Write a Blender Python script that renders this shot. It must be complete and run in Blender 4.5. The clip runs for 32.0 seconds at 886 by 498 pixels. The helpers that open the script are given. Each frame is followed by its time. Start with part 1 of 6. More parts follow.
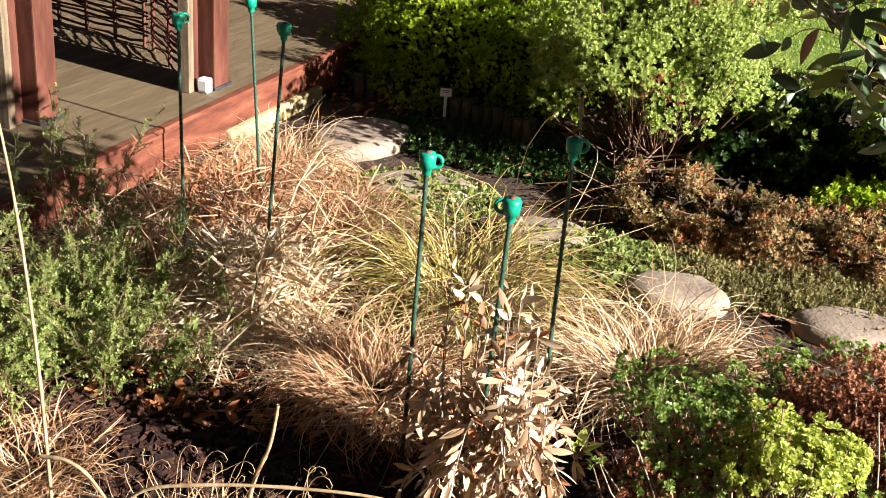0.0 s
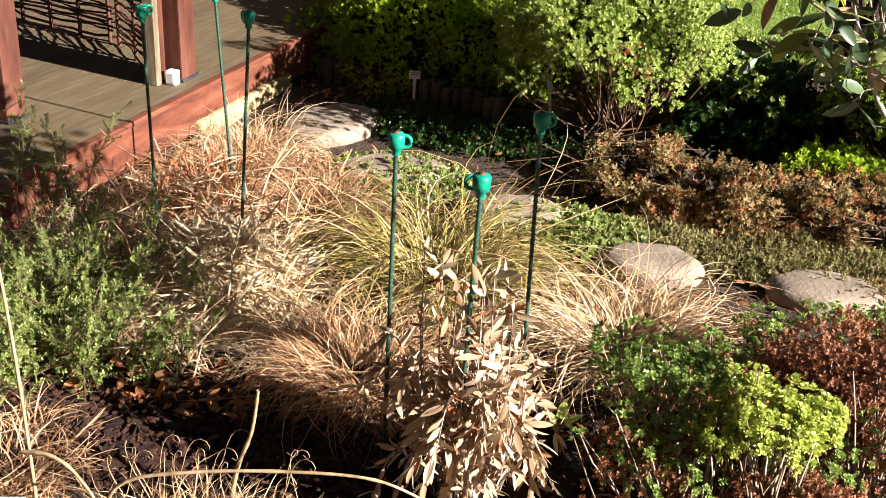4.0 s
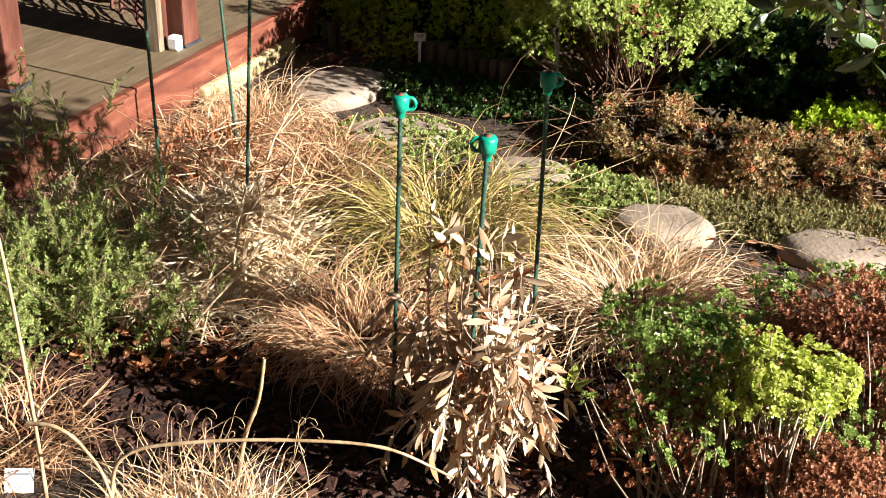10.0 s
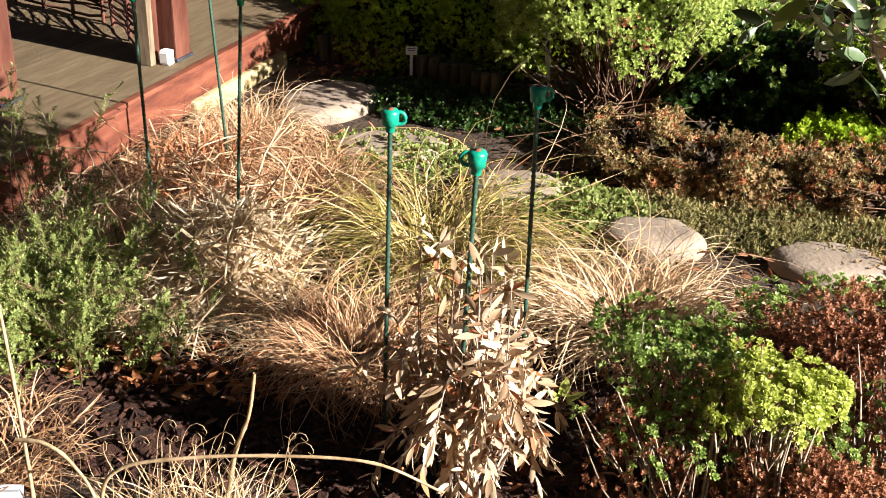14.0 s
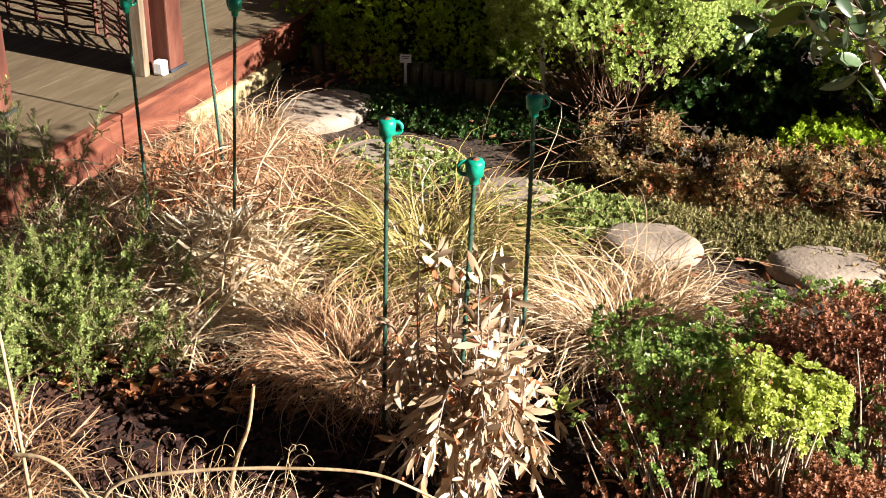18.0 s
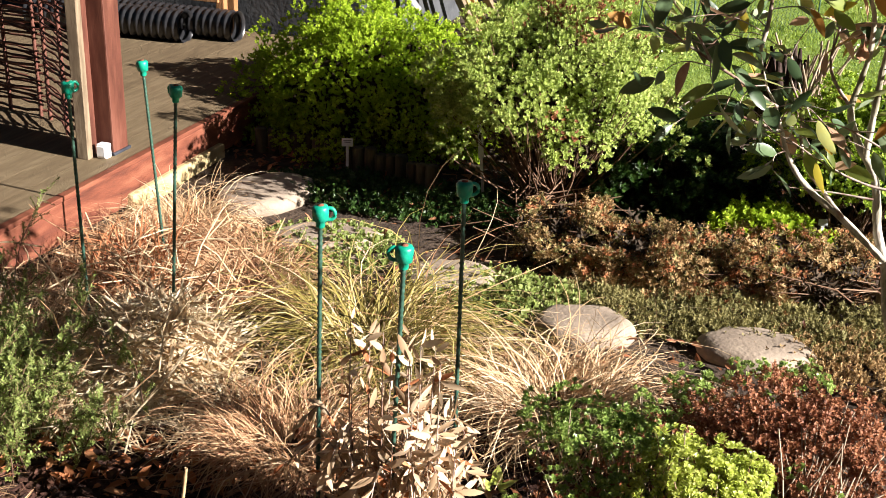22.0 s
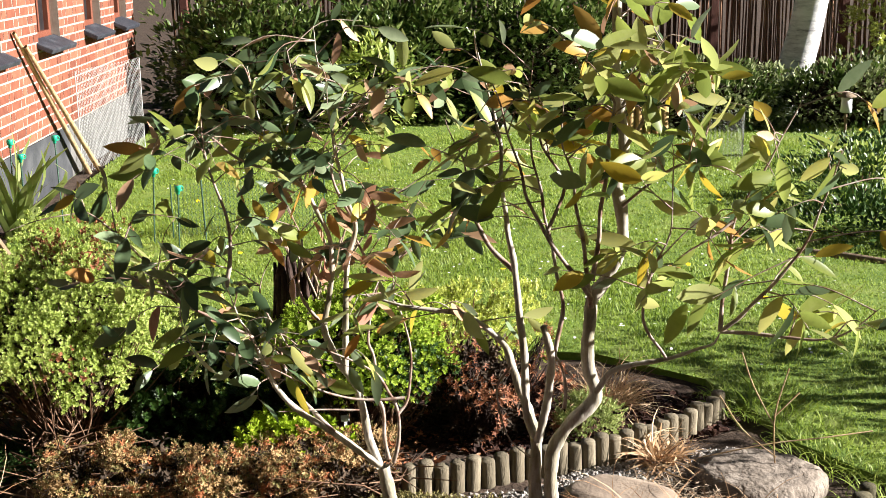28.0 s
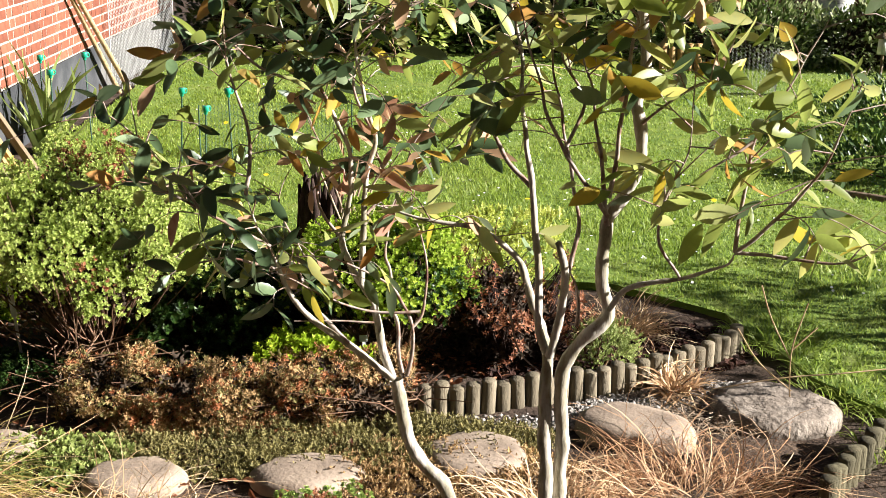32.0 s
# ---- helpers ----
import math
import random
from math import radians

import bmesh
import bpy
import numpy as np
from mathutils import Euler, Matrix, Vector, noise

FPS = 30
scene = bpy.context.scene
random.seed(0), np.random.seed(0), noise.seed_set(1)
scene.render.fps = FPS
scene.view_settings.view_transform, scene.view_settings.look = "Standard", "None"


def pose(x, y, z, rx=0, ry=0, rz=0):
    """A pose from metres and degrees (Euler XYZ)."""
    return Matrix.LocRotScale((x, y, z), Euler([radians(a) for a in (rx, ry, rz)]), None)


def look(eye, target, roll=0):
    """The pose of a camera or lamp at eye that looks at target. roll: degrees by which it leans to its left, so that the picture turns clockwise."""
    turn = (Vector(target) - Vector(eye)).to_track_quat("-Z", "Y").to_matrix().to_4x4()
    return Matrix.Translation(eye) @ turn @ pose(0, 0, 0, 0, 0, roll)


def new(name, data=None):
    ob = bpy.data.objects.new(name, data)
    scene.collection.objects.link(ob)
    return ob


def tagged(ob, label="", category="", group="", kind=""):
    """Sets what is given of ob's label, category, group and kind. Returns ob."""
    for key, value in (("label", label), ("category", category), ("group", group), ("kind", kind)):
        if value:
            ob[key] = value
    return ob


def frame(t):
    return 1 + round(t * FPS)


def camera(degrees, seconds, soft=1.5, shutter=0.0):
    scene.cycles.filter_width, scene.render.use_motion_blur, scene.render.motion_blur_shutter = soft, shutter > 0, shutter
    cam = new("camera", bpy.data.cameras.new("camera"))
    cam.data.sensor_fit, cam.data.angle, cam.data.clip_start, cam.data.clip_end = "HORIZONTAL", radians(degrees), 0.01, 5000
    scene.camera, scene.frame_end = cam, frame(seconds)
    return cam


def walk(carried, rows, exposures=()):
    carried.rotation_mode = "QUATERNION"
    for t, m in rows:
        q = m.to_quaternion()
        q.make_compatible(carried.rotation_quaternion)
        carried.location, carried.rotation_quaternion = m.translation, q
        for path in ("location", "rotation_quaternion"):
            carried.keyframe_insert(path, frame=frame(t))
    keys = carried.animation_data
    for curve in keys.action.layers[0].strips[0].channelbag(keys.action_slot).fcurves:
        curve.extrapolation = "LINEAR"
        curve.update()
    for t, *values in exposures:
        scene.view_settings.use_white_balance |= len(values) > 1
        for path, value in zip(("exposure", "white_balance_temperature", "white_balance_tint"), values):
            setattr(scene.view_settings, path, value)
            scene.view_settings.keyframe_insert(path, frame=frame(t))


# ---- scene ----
cam = camera(38.6, 32.0, soft=0.5)
PATH = [
    (0.0, -0.061, -0.015, 1.824, 65.30, -3.81, 24.66),
    (0.5, -0.066, -0.013, 1.821, 64.85, -3.34, 24.59),
    (1.0, -0.072, -0.017, 1.822, 64.96, -3.15, 24.53),
    (1.5, -0.074, -0.010, 1.812, 64.49, -2.63, 24.78),
    (2.0, -0.072, -0.016, 1.814, 64.42, -2.68, 25.04),
    (2.5, -0.067, -0.023, 1.818, 65.21, -2.64, 24.98),
    (3.0, -0.051, -0.035, 1.822, 65.12, -2.43, 24.02),
    (3.5, -0.042, -0.033, 1.821, 64.99, -2.36, 23.09),
    (5.5, -0.051, 0.007, 1.805, 63.47, -1.04, 22.70),
    (6.0, -0.058, 0.012, 1.804, 63.20, -1.54, 23.06),
    (6.5, -0.061, 0.015, 1.802, 62.87, -1.61, 23.04),
    (7.0, -0.060, 0.017, 1.805, 63.30, -1.77, 22.64),
    (7.5, -0.057, 0.025, 1.798, 63.14, -1.55, 22.34),
    (8.0, -0.057, 0.025, 1.795, 62.88, -1.39, 22.10),
    (8.5, -0.054, 0.020, 1.793, 62.65, -1.39, 21.96),
    (9.0, -0.056, 0.010, 1.799, 62.86, -1.36, 22.14),
    (9.5, -0.054, 0.008, 1.799, 63.13, -1.34, 22.81),
    (10.0, -0.050, 0.012, 1.799, 63.09, -1.08, 22.79),
    (10.5, -0.045, 0.011, 1.800, 63.37, -0.72, 22.61),
    (11.0, -0.042, 0.012, 1.803, 63.23, -0.60, 22.57),
    (11.5, -0.044, 0.006, 1.803, 63.40, -0.82, 22.13),
    (12.0, -0.043, 0.003, 1.803, 63.52, -0.97, 21.90),
    (12.5, -0.045, 0.006, 1.803, 63.59, -0.77, 21.94),
    (13.0, -0.043, 0.005, 1.803, 63.64, -0.92, 22.40),
    (13.5, -0.044, 0.012, 1.803, 63.37, -1.03, 22.54),
    (14.0, -0.044, 0.019, 1.802, 63.65, -1.04, 22.47),
    (14.5, -0.042, 0.022, 1.810, 64.27, -0.68, 22.83),
    (16.5, -0.048, 0.015, 1.808, 63.78, -0.54, 22.25),
    (17.0, -0.053, 0.025, 1.807, 63.75, -0.43, 22.00),
    (17.5, -0.054, 0.026, 1.809, 63.84, -0.44, 21.72),
    (18.0, -0.054, 0.022, 1.807, 63.92, -0.58, 21.96),
    (18.5, -0.047, 0.016, 1.807, 63.90, -0.67, 21.77),
    (19.0, -0.045, 0.016, 1.812, 64.03, -0.49, 21.67),
    (19.5, -0.045, 0.016, 1.813, 64.21, -0.78, 22.11),
    (20.0, -0.046, 0.020, 1.810, 64.33, -1.05, 22.37),
    (20.5, -0.045, 0.019, 1.817, 64.66, -1.04, 22.28),
    (21.0, -0.042, 0.009, 1.822, 65.13, -1.17, 22.15),
    (21.5, -0.034, -0.003, 1.825, 65.70, -1.24, 21.95),
    (22.0, 0.005, -0.015, 1.847, 67.50, -1.51, 19.92),
    (22.5, 0.057, -0.001, 1.866, 69.24, -2.15, 15.30),
    (23.0, 0.106, 0.027, 1.887, 71.47, -2.91, 8.68),
    (23.5, 0.132, 0.028, 1.911, 74.04, -2.69, 3.61),
    (24.0, 0.147, 0.007, 1.933, 76.41, -1.90, 0.24),
    (24.5, 0.157, 0.012, 1.950, 77.09, -1.12, -1.59),
    (25.0, 0.165, 0.019, 1.952, 77.22, -0.14, -2.38),
    (25.5, 0.163, 0.022, 1.950, 76.85, 0.49, -2.58),
    (27.5, 0.168, 0.040, 1.955, 76.35, 0.84, -2.00),
    (28.0, 0.167, 0.043, 1.953, 76.27, 0.82, -1.50),
    (28.5, 0.159, 0.058, 1.940, 75.96, 0.39, -1.56),
    (29.0, 0.161, 0.038, 1.942, 75.13, 0.21, -1.54),
    (29.5, 0.171, 0.038, 1.927, 73.70, -0.00, -2.07),
    (30.0, 0.168, 0.035, 1.915, 73.07, -0.16, -1.23),
    (30.5, 0.180, 0.020, 1.923, 73.43, -0.34, -1.12),
    (31.0, 0.178, 0.018, 1.920, 73.74, -0.49, -0.71),
    (31.5, 0.183, 0.006, 1.919, 73.80, -0.55, -0.11),
    (32.0, 0.190, 0.026, 1.910, 73.35, -0.68, 0.22),
]
walk(cam, [(t, pose(x, y, z, rx, ry, rz)) for t, x, y, z, rx, ry, rz in PATH], exposures=[(0.0, 1.86), (18.0, 1.86), (28.0, 1.88), (32.0, 1.88)])

# ---- world and sun ----
SUN_DIR = Vector((1.0, -0.1, 0.44)).normalized()
world = bpy.data.worlds.new("sky")
scene.world = world
world.use_nodes = True
wn = world.node_tree.nodes
sky = wn.new("ShaderNodeTexSky")
sky.sky_type = "NISHITA"
sky.sun_disc = False
sky.sun_elevation = math.asin(SUN_DIR.z)
sky.sun_rotation = math.atan2(SUN_DIR.x, SUN_DIR.y)
wn["Background"].inputs["Strength"].default_value = 0.0082
world.node_tree.links.new(sky.outputs[0], wn["Background"].inputs["Color"])
sun_data = bpy.data.lights.new("sun", "SUN")
sun_data.energy = 5.0
sun_data.angle = radians(0.55)
sun_data.color = (1.0, 0.945, 0.905)
sun_lamp = new("sun", sun_data)
sun_lamp.matrix_world = look(SUN_DIR * 20, (0, 0, 0))
sun_lamp.name = "sun"

rng = np.random.default_rng(7)

# ---- materials ----


def ramp_stops(node, stops):
    els = node.color_ramp.elements
    while len(els) < len(stops):
        els.new(0.5)
    for e, (p, c) in zip(els, stops):
        e.position = p
        e.color = (*c, 1)


def mat(name, stops, rough=0.7, scale=8.0, detail=5, bump=0.3, bump_scale=40.0, vary="noise", translucent=0.0, spec=0.3, metal=0.0, mixed=0.35, stretch=(1, 1, 1)):
    """stops: colours along a ramp; vary: noise, island (piece by piece in one mesh) or object."""
    m = bpy.data.materials.new(name)
    m.use_nodes = True
    n, l = m.node_tree.nodes, m.node_tree.links
    p = n["Principled BSDF"]
    p.inputs["Roughness"].default_value = rough
    p.inputs["Metallic"].default_value = metal
    p.inputs["Specular IOR Level"].default_value = spec
    tc = n.new("ShaderNodeTexCoord")
    mp = n.new("ShaderNodeMapping")
    mp.inputs["Scale"].default_value = stretch
    l.new(tc.outputs["Object"], mp.inputs["Vector"])
    nz = n.new("ShaderNodeTexNoise")
    nz.inputs["Scale"].default_value = scale
    nz.inputs["Detail"].default_value = detail
    nz.inputs["Roughness"].default_value = 0.65
    l.new(mp.outputs[0], nz.inputs["Vector"])
    r = n.new("ShaderNodeValToRGB")
    ramp_stops(r, [(i / max(1, len(stops) - 1), c) for i, c in enumerate(stops)] if len(stops[0]) == 3 else stops)
    src = nz.outputs["Fac"]
    st = n.new("ShaderNodeMapRange")
    st.inputs["From Min"].default_value = 0.28
    st.inputs["From Max"].default_value = 0.72
    l.new(src, st.inputs["Value"])
    fac = st.outputs[0]
    if vary != "noise":
        if vary == "island":
            g = n.new("ShaderNodeNewGeometry")
            rnd = g.outputs["Random Per Island"]
        else:
            g = n.new("ShaderNodeObjectInfo")
            rnd = g.outputs["Random"]
        mx = n.new("ShaderNodeMix")
        mx.inputs[0].default_value = mixed
        l.new(rnd, mx.inputs[2])
        l.new(fac, mx.inputs[3])
        fac = mx.outputs[0]
    l.new(fac, r.inputs["Fac"])
    l.new(r.outputs["Color"], p.inputs["Base Color"])
    if bump:
        b2 = n.new("ShaderNodeTexNoise")
        b2.inputs["Scale"].default_value = bump_scale
        b2.inputs["Detail"].default_value = 4
        l.new(mp.outputs[0], b2.inputs["Vector"])
        bp = n.new("ShaderNodeBump")
        bp.inputs["Strength"].default_value = bump
        bp.inputs["Distance"].default_value = 0.01
        l.new(b2.outputs["Fac"], bp.inputs["Height"])
        l.new(bp.outputs[0], p.inputs["Normal"])
    if translucent:
        out = n["Material Output"]
        t = n.new("ShaderNodeBsdfTranslucent")
        ms = n.new("ShaderNodeMixShader")
        ms.inputs[0].default_value = translucent
        l.new(r.outputs["Color"], t.inputs["Color"])
        l.new(p.outputs[0], ms.inputs[1])
        l.new(t.outputs[0], ms.inputs[2])
        l.new(ms.outputs[0], out.inputs["Surface"])
    return m


def leafmat(name, *stops, rough=0.45, tr=0.3, scale=5.0, spec=0.35, mixed=0.4):
    return mat(name, list(stops), rough=rough, scale=scale, detail=3, bump=0, vary="island", translucent=tr, spec=spec, mixed=mixed)


M = {}
M["soil"] = mat("soil", [(0.02, 0.013, 0.009), (0.055, 0.036, 0.024), (0.11, 0.075, 0.05)], 0.95, 9, 8, 1.0, 60)
M["turf"] = mat("turf", [(0.07, 0.13, 0.015), (0.13, 0.2, 0.03), (0.2, 0.24, 0.06)], 0.9, 3, 8, 0.8, 90)
M["grass_green"] = leafmat("grass_green", (0.13, 0.205, 0.024), (0.25, 0.345, 0.05), (0.4, 0.45, 0.13), rough=0.5, tr=0.5, scale=1.2, mixed=0.5)
M["bark_chip"] = mat("bark_chip", [(0.009, 0.004, 0.003), (0.026, 0.01, 0.006), (0.056, 0.022, 0.013), (0.11, 0.05, 0.03)], 0.85, 30, 4, 0.6, 120, "island", mixed=0.3)
M["stone_tan"] = mat("stone_tan", [(0.17, 0.13, 0.1), (0.28, 0.22, 0.165), (0.38, 0.305, 0.235)], 0.85, 6, 8, 0.35, 70)
M["stone_grey"] = mat("stone_grey", [(0.08, 0.066, 0.052), (0.21, 0.175, 0.14), (0.34, 0.295, 0.245)], 0.9, 14, 9, 1.0, 45)
M["pebble"] = mat("pebble", [(0.1, 0.09, 0.08), (0.26, 0.24, 0.215), (0.45, 0.43, 0.39)], 0.8, 30, 3, 0.2, 90, "island", mixed=0.3)
M["deck"] = mat("deck", [(0.075, 0.05, 0.026), (0.13, 0.092, 0.05), (0.195, 0.146, 0.084)], 0.75, 5, 6, 0.35, 60, "object", mixed=0.75, stretch=(9, 1, 9))
M["redwood"] = mat("redwood", [(0.05, 0.016, 0.01), (0.1, 0.034, 0.021), (0.16, 0.062, 0.04)], 0.55, 4, 7, 0.15, 70, stretch=(6, 6, 1))
M["fascia"] = mat("fascia", [(0.055, 0.016, 0.01), (0.145, 0.043, 0.023), (0.23, 0.088, 0.048)], 0.65, 4, 8, 0.35, 70, stretch=(1, 1, 5))
M["greywood"] = mat("greywood", [(0.1, 0.07, 0.042), (0.19, 0.14, 0.088), (0.3, 0.23, 0.15)], 0.8, 5, 7, 0.4, 70, stretch=(8, 8, 1))
M["sandstone"] = mat("sandstone", [(0.25, 0.18, 0.08), (0.4, 0.3, 0.15), (0.5, 0.4, 0.22)], 0.95, 8, 6, 0.4, 80)
M["willow"] = mat("willow", [(0.035, 0.012, 0.009), (0.1, 0.035, 0.024), (0.2, 0.085, 0.055)], 0.6, 15, 4, 0.3, 90, "island", mixed=0.3)
M["rebar"] = mat("rebar", [(0.014, 0.045, 0.03), (0.028, 0.075, 0.05), (0.06, 0.11, 0.08)], 0.4, 25, 4, 0.15, 120, spec=0.5)
M["cap_green"] = mat("cap_green", [(0.0, 0.2, 0.12), (0.006, 0.29, 0.18), (0.015, 0.35, 0.23)], 0.38, 40, 3, 0.1, 90, spec=0.5)
M["white_plastic"] = mat("white_plastic", [(0.66, 0.67, 0.68), (0.78, 0.79, 0.8)], 0.4, 20, 3, 0.05, 60)
M["grey_ink"] = mat("grey_ink", [(0.12, 0.13, 0.14), (0.2, 0.21, 0.22)], 0.6, 20, 2, 0, 10)
M["black_plastic"] = mat("black_plastic", [(0.008, 0.008, 0.009), (0.025, 0.025, 0.027)], 0.28, 20, 3, 0.1, 50, spec=0.6)
M["log"] = mat("log", [(0.06, 0.05, 0.032), (0.155, 0.13, 0.085), (0.27, 0.23, 0.16)], 0.85, 6, 7, 0.5, 50, "object", mixed=0.6, stretch=(7, 7, 1))
# Dark log colour: moss at the lawn, painted shade under the bushes.
M["log_moss_shade"] = mat("log_moss_shade", [(0.025, 0.022, 0.012), (0.075, 0.066, 0.036), (0.15, 0.13, 0.075)], 0.9, 6, 7, 0.5, 50, "object", mixed=0.6, stretch=(7, 7, 1))
M["brick"] = mat("brick", [(0.1, 0.03, 0.019), (0.18, 0.06, 0.034), (0.265, 0.108, 0.064)], 0.9, 14, 6, 0.25, 70, "object", mixed=0.45)
M["brick_far"] = mat("brick_far", [(0.1, 0.03, 0.019), (0.18, 0.06, 0.034), (0.265, 0.108, 0.064)], 0.9, 14, 6, 0.25, 70, "island", mixed=0.45)
M["mortar"] = mat("mortar", [(0.25, 0.21, 0.17), (0.36, 0.315, 0.265)], 0.95, 12, 6, 0.4, 90)
M["plinth"] = mat("plinth", [(0.018, 0.02, 0.023), (0.04, 0.043, 0.047), (0.075, 0.078, 0.082)], 0.85, 3, 8, 0.4, 40)
M["pale_render"] = mat("pale_render", [(0.07, 0.07, 0.067), (0.115, 0.114, 0.108), (0.16, 0.158, 0.15)], 0.9, 3, 8, 0.4, 40)
M["slate"] = mat("slate", [(0.014, 0.016, 0.022), (0.03, 0.033, 0.042), (0.07, 0.075, 0.085)], 0.55, 9, 6, 0.3, 50)
M["zinc"] = mat("zinc", [(0.2, 0.21, 0.23), (0.33, 0.345, 0.37)], 0.4, 10, 5, 0.1, 40, metal=0.5)
M["window_wood"] = mat("window_wood", [(0.11, 0.032, 0.02), (0.2, 0.07, 0.04)], 0.5, 8, 5, 0.2, 60, stretch=(5, 5, 1))
M["pine"] = mat("pine", [(0.27, 0.15, 0.05), (0.4, 0.25, 0.095), (0.5, 0.34, 0.15)], 0.7, 4, 6, 0.25, 60, "object", mixed=0.6, stretch=(8, 8, 1))
M["oak"] = mat("oak", [(0.16, 0.07, 0.026), (0.27, 0.125, 0.05), (0.36, 0.19, 0.085)], 0.65, 5, 6, 0.25, 60, "object", mixed=0.6, stretch=(8, 8, 1))
M["wire"] = mat("wire", [(0.38, 0.39, 0.39), (0.56, 0.57, 0.57)], 0.5, 20, 2, 0, 10, metal=0.3)
M["gum_bark"] = mat("gum_bark", [(0.1, 0.085, 0.055), (0.3, 0.27, 0.19), (0.5, 0.46, 0.39), (0.17, 0.13, 0.09)], 0.7, 26, 7, 0.35, 70, stretch=(1, 1, 0.3))
M["gum_twig"] = mat("gum_twig", [(0.1, 0.045, 0.03), (0.22, 0.14, 0.1), (0.38, 0.32, 0.27), (0.16, 0.07, 0.045)], 0.6, 22, 5, 0.2, 60)
M["birch_bark"] = mat("birch_bark", [(0.05, 0.05, 0.05), (0.5, 0.5, 0.5), (0.75, 0.75, 0.74), (0.8, 0.8, 0.79)], 0.7, 4, 7, 0.4, 30, stretch=(1, 1, 3.5))
M["twig"] = mat("twig", [(0.06, 0.03, 0.018), (0.15, 0.085, 0.05), (0.26, 0.17, 0.11)], 0.85, 20, 3, 0.2, 90, "island", mixed=0.3)
M["pale_twig"] = mat("pale_twig", [(0.16, 0.115, 0.075), (0.3, 0.23, 0.16), (0.42, 0.34, 0.25)], 0.8, 20, 3, 0.2, 90, "island", mixed=0.3)
M["cane"] = mat("cane", [(0.2, 0.125, 0.06), (0.38, 0.265, 0.145), (0.52, 0.4, 0.25)], 0.6, 25, 5, 0.2, 90)
M["lf_bright"] = leafmat("lf_bright", (0.14, 0.22, 0.012), (0.36, 0.5, 0.03), (0.55, 0.66, 0.075), tr=0.4, rough=0.6, spec=0.18)
M["lf_hebright"] = leafmat("lf_hebright", (0.12, 0.2, 0.02), (0.3, 0.42, 0.04), (0.5, 0.58, 0.11), tr=0.35, rough=0.55, spec=0.2)
M["lf_hebe"] = leafmat("lf_hebe", (0.15, 0.21, 0.045), (0.36, 0.45, 0.1), (0.6, 0.64, 0.23), tr=0.35, rough=0.5)
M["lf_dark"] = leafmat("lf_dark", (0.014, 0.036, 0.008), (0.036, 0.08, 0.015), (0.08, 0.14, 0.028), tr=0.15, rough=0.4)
M["lf_hedge"] = leafmat("lf_hedge", (0.02, 0.045, 0.01), (0.08, 0.13, 0.025), (0.28, 0.32, 0.12), tr=0.25, rough=0.28)
M["lf_lime"] = leafmat("lf_lime", (0.26, 0.32, 0.05), (0.48, 0.54, 0.1), (0.68, 0.69, 0.27), tr=0.3, rough=0.3)
M["lf_pale"] = leafmat("lf_pale", (0.12, 0.15, 0.06), (0.26, 0.3, 0.14), (0.46, 0.48, 0.28), tr=0.25, rough=0.35)
M["lf_sedum"] = leafmat("lf_sedum", (0.09, 0.16, 0.03), (0.24, 0.34, 0.075), (0.44, 0.5, 0.17), tr=0.3, rough=0.35)
M["lf_brown"] = leafmat("lf_brown", (0.08, 0.026, 0.014), (0.27, 0.1, 0.045), (0.5, 0.26, 0.13), tr=0.2, rough=0.6)
M["lf_brownband"] = leafmat("lf_brownband", (0.09, 0.052, 0.022), (0.33, 0.21, 0.088), (0.58, 0.41, 0.2), tr=0.1, rough=0.8)
M["lf_rust"] = leafmat("lf_rust", (0.2, 0.065, 0.025), (0.4, 0.15, 0.06), (0.5, 0.26, 0.12), tr=0.2, rough=0.8)
M["lf_olive"] = leafmat("lf_olive", (0.07, 0.066, 0.022), (0.19, 0.17, 0.055), (0.37, 0.315, 0.13), tr=0.2, rough=0.7)
M["lf_fine"] = leafmat("lf_fine", (0.1, 0.14, 0.035), (0.25, 0.31, 0.08), (0.42, 0.46, 0.18), tr=0.35, rough=0.5)
# Nearly black: the shade inside bushes is put into this leaf colour.
M["lf_inner_shade"] = leafmat("lf_inner_shade", (0.02, 0.014, 0.008), (0.045, 0.03, 0.018), (0.09, 0.06, 0.035), tr=0.0, rough=0.9)
M["lf_deadpale"] = leafmat("lf_deadpale", (0.21, 0.11, 0.055), (0.44, 0.3, 0.175), (0.64, 0.5, 0.34), (0.37, 0.22, 0.125), tr=0.18, rough=0.6)
M["lf_gum"] = leafmat("lf_gum", (0.15, 0.2, 0.04), (0.28, 0.34, 0.075), (0.42, 0.45, 0.18), (0.54, 0.5, 0.12), tr=0.55, rough=0.33, mixed=0.15)
M["lf_gumdark"] = leafmat("lf_gumdark", (0.035, 0.065, 0.03), (0.07, 0.115, 0.05), (0.14, 0.2, 0.1), (0.28, 0.33, 0.2), tr=0.25, rough=0.3, mixed=0.15)
M["lf_gumorange"] = leafmat("lf_gumorange", (0.45, 0.33, 0.03), (0.5, 0.42, 0.06), (0.45, 0.2, 0.05), (0.42, 0.34, 0.1), tr=0.4, rough=0.4, mixed=0.1)
M["lf_gumpink"] = leafmat("lf_gumpink", (0.4, 0.2, 0.12), (0.58, 0.4, 0.25), (0.3, 0.1, 0.06), tr=0.25, rough=0.45, mixed=0.15)
M["gr_tan"] = leafmat("gr_tan", (0.2, 0.1, 0.045), (0.5, 0.32, 0.17), (0.66, 0.48, 0.29), (0.82, 0.68, 0.49), tr=0.12, rough=0.6, mixed=0.3)
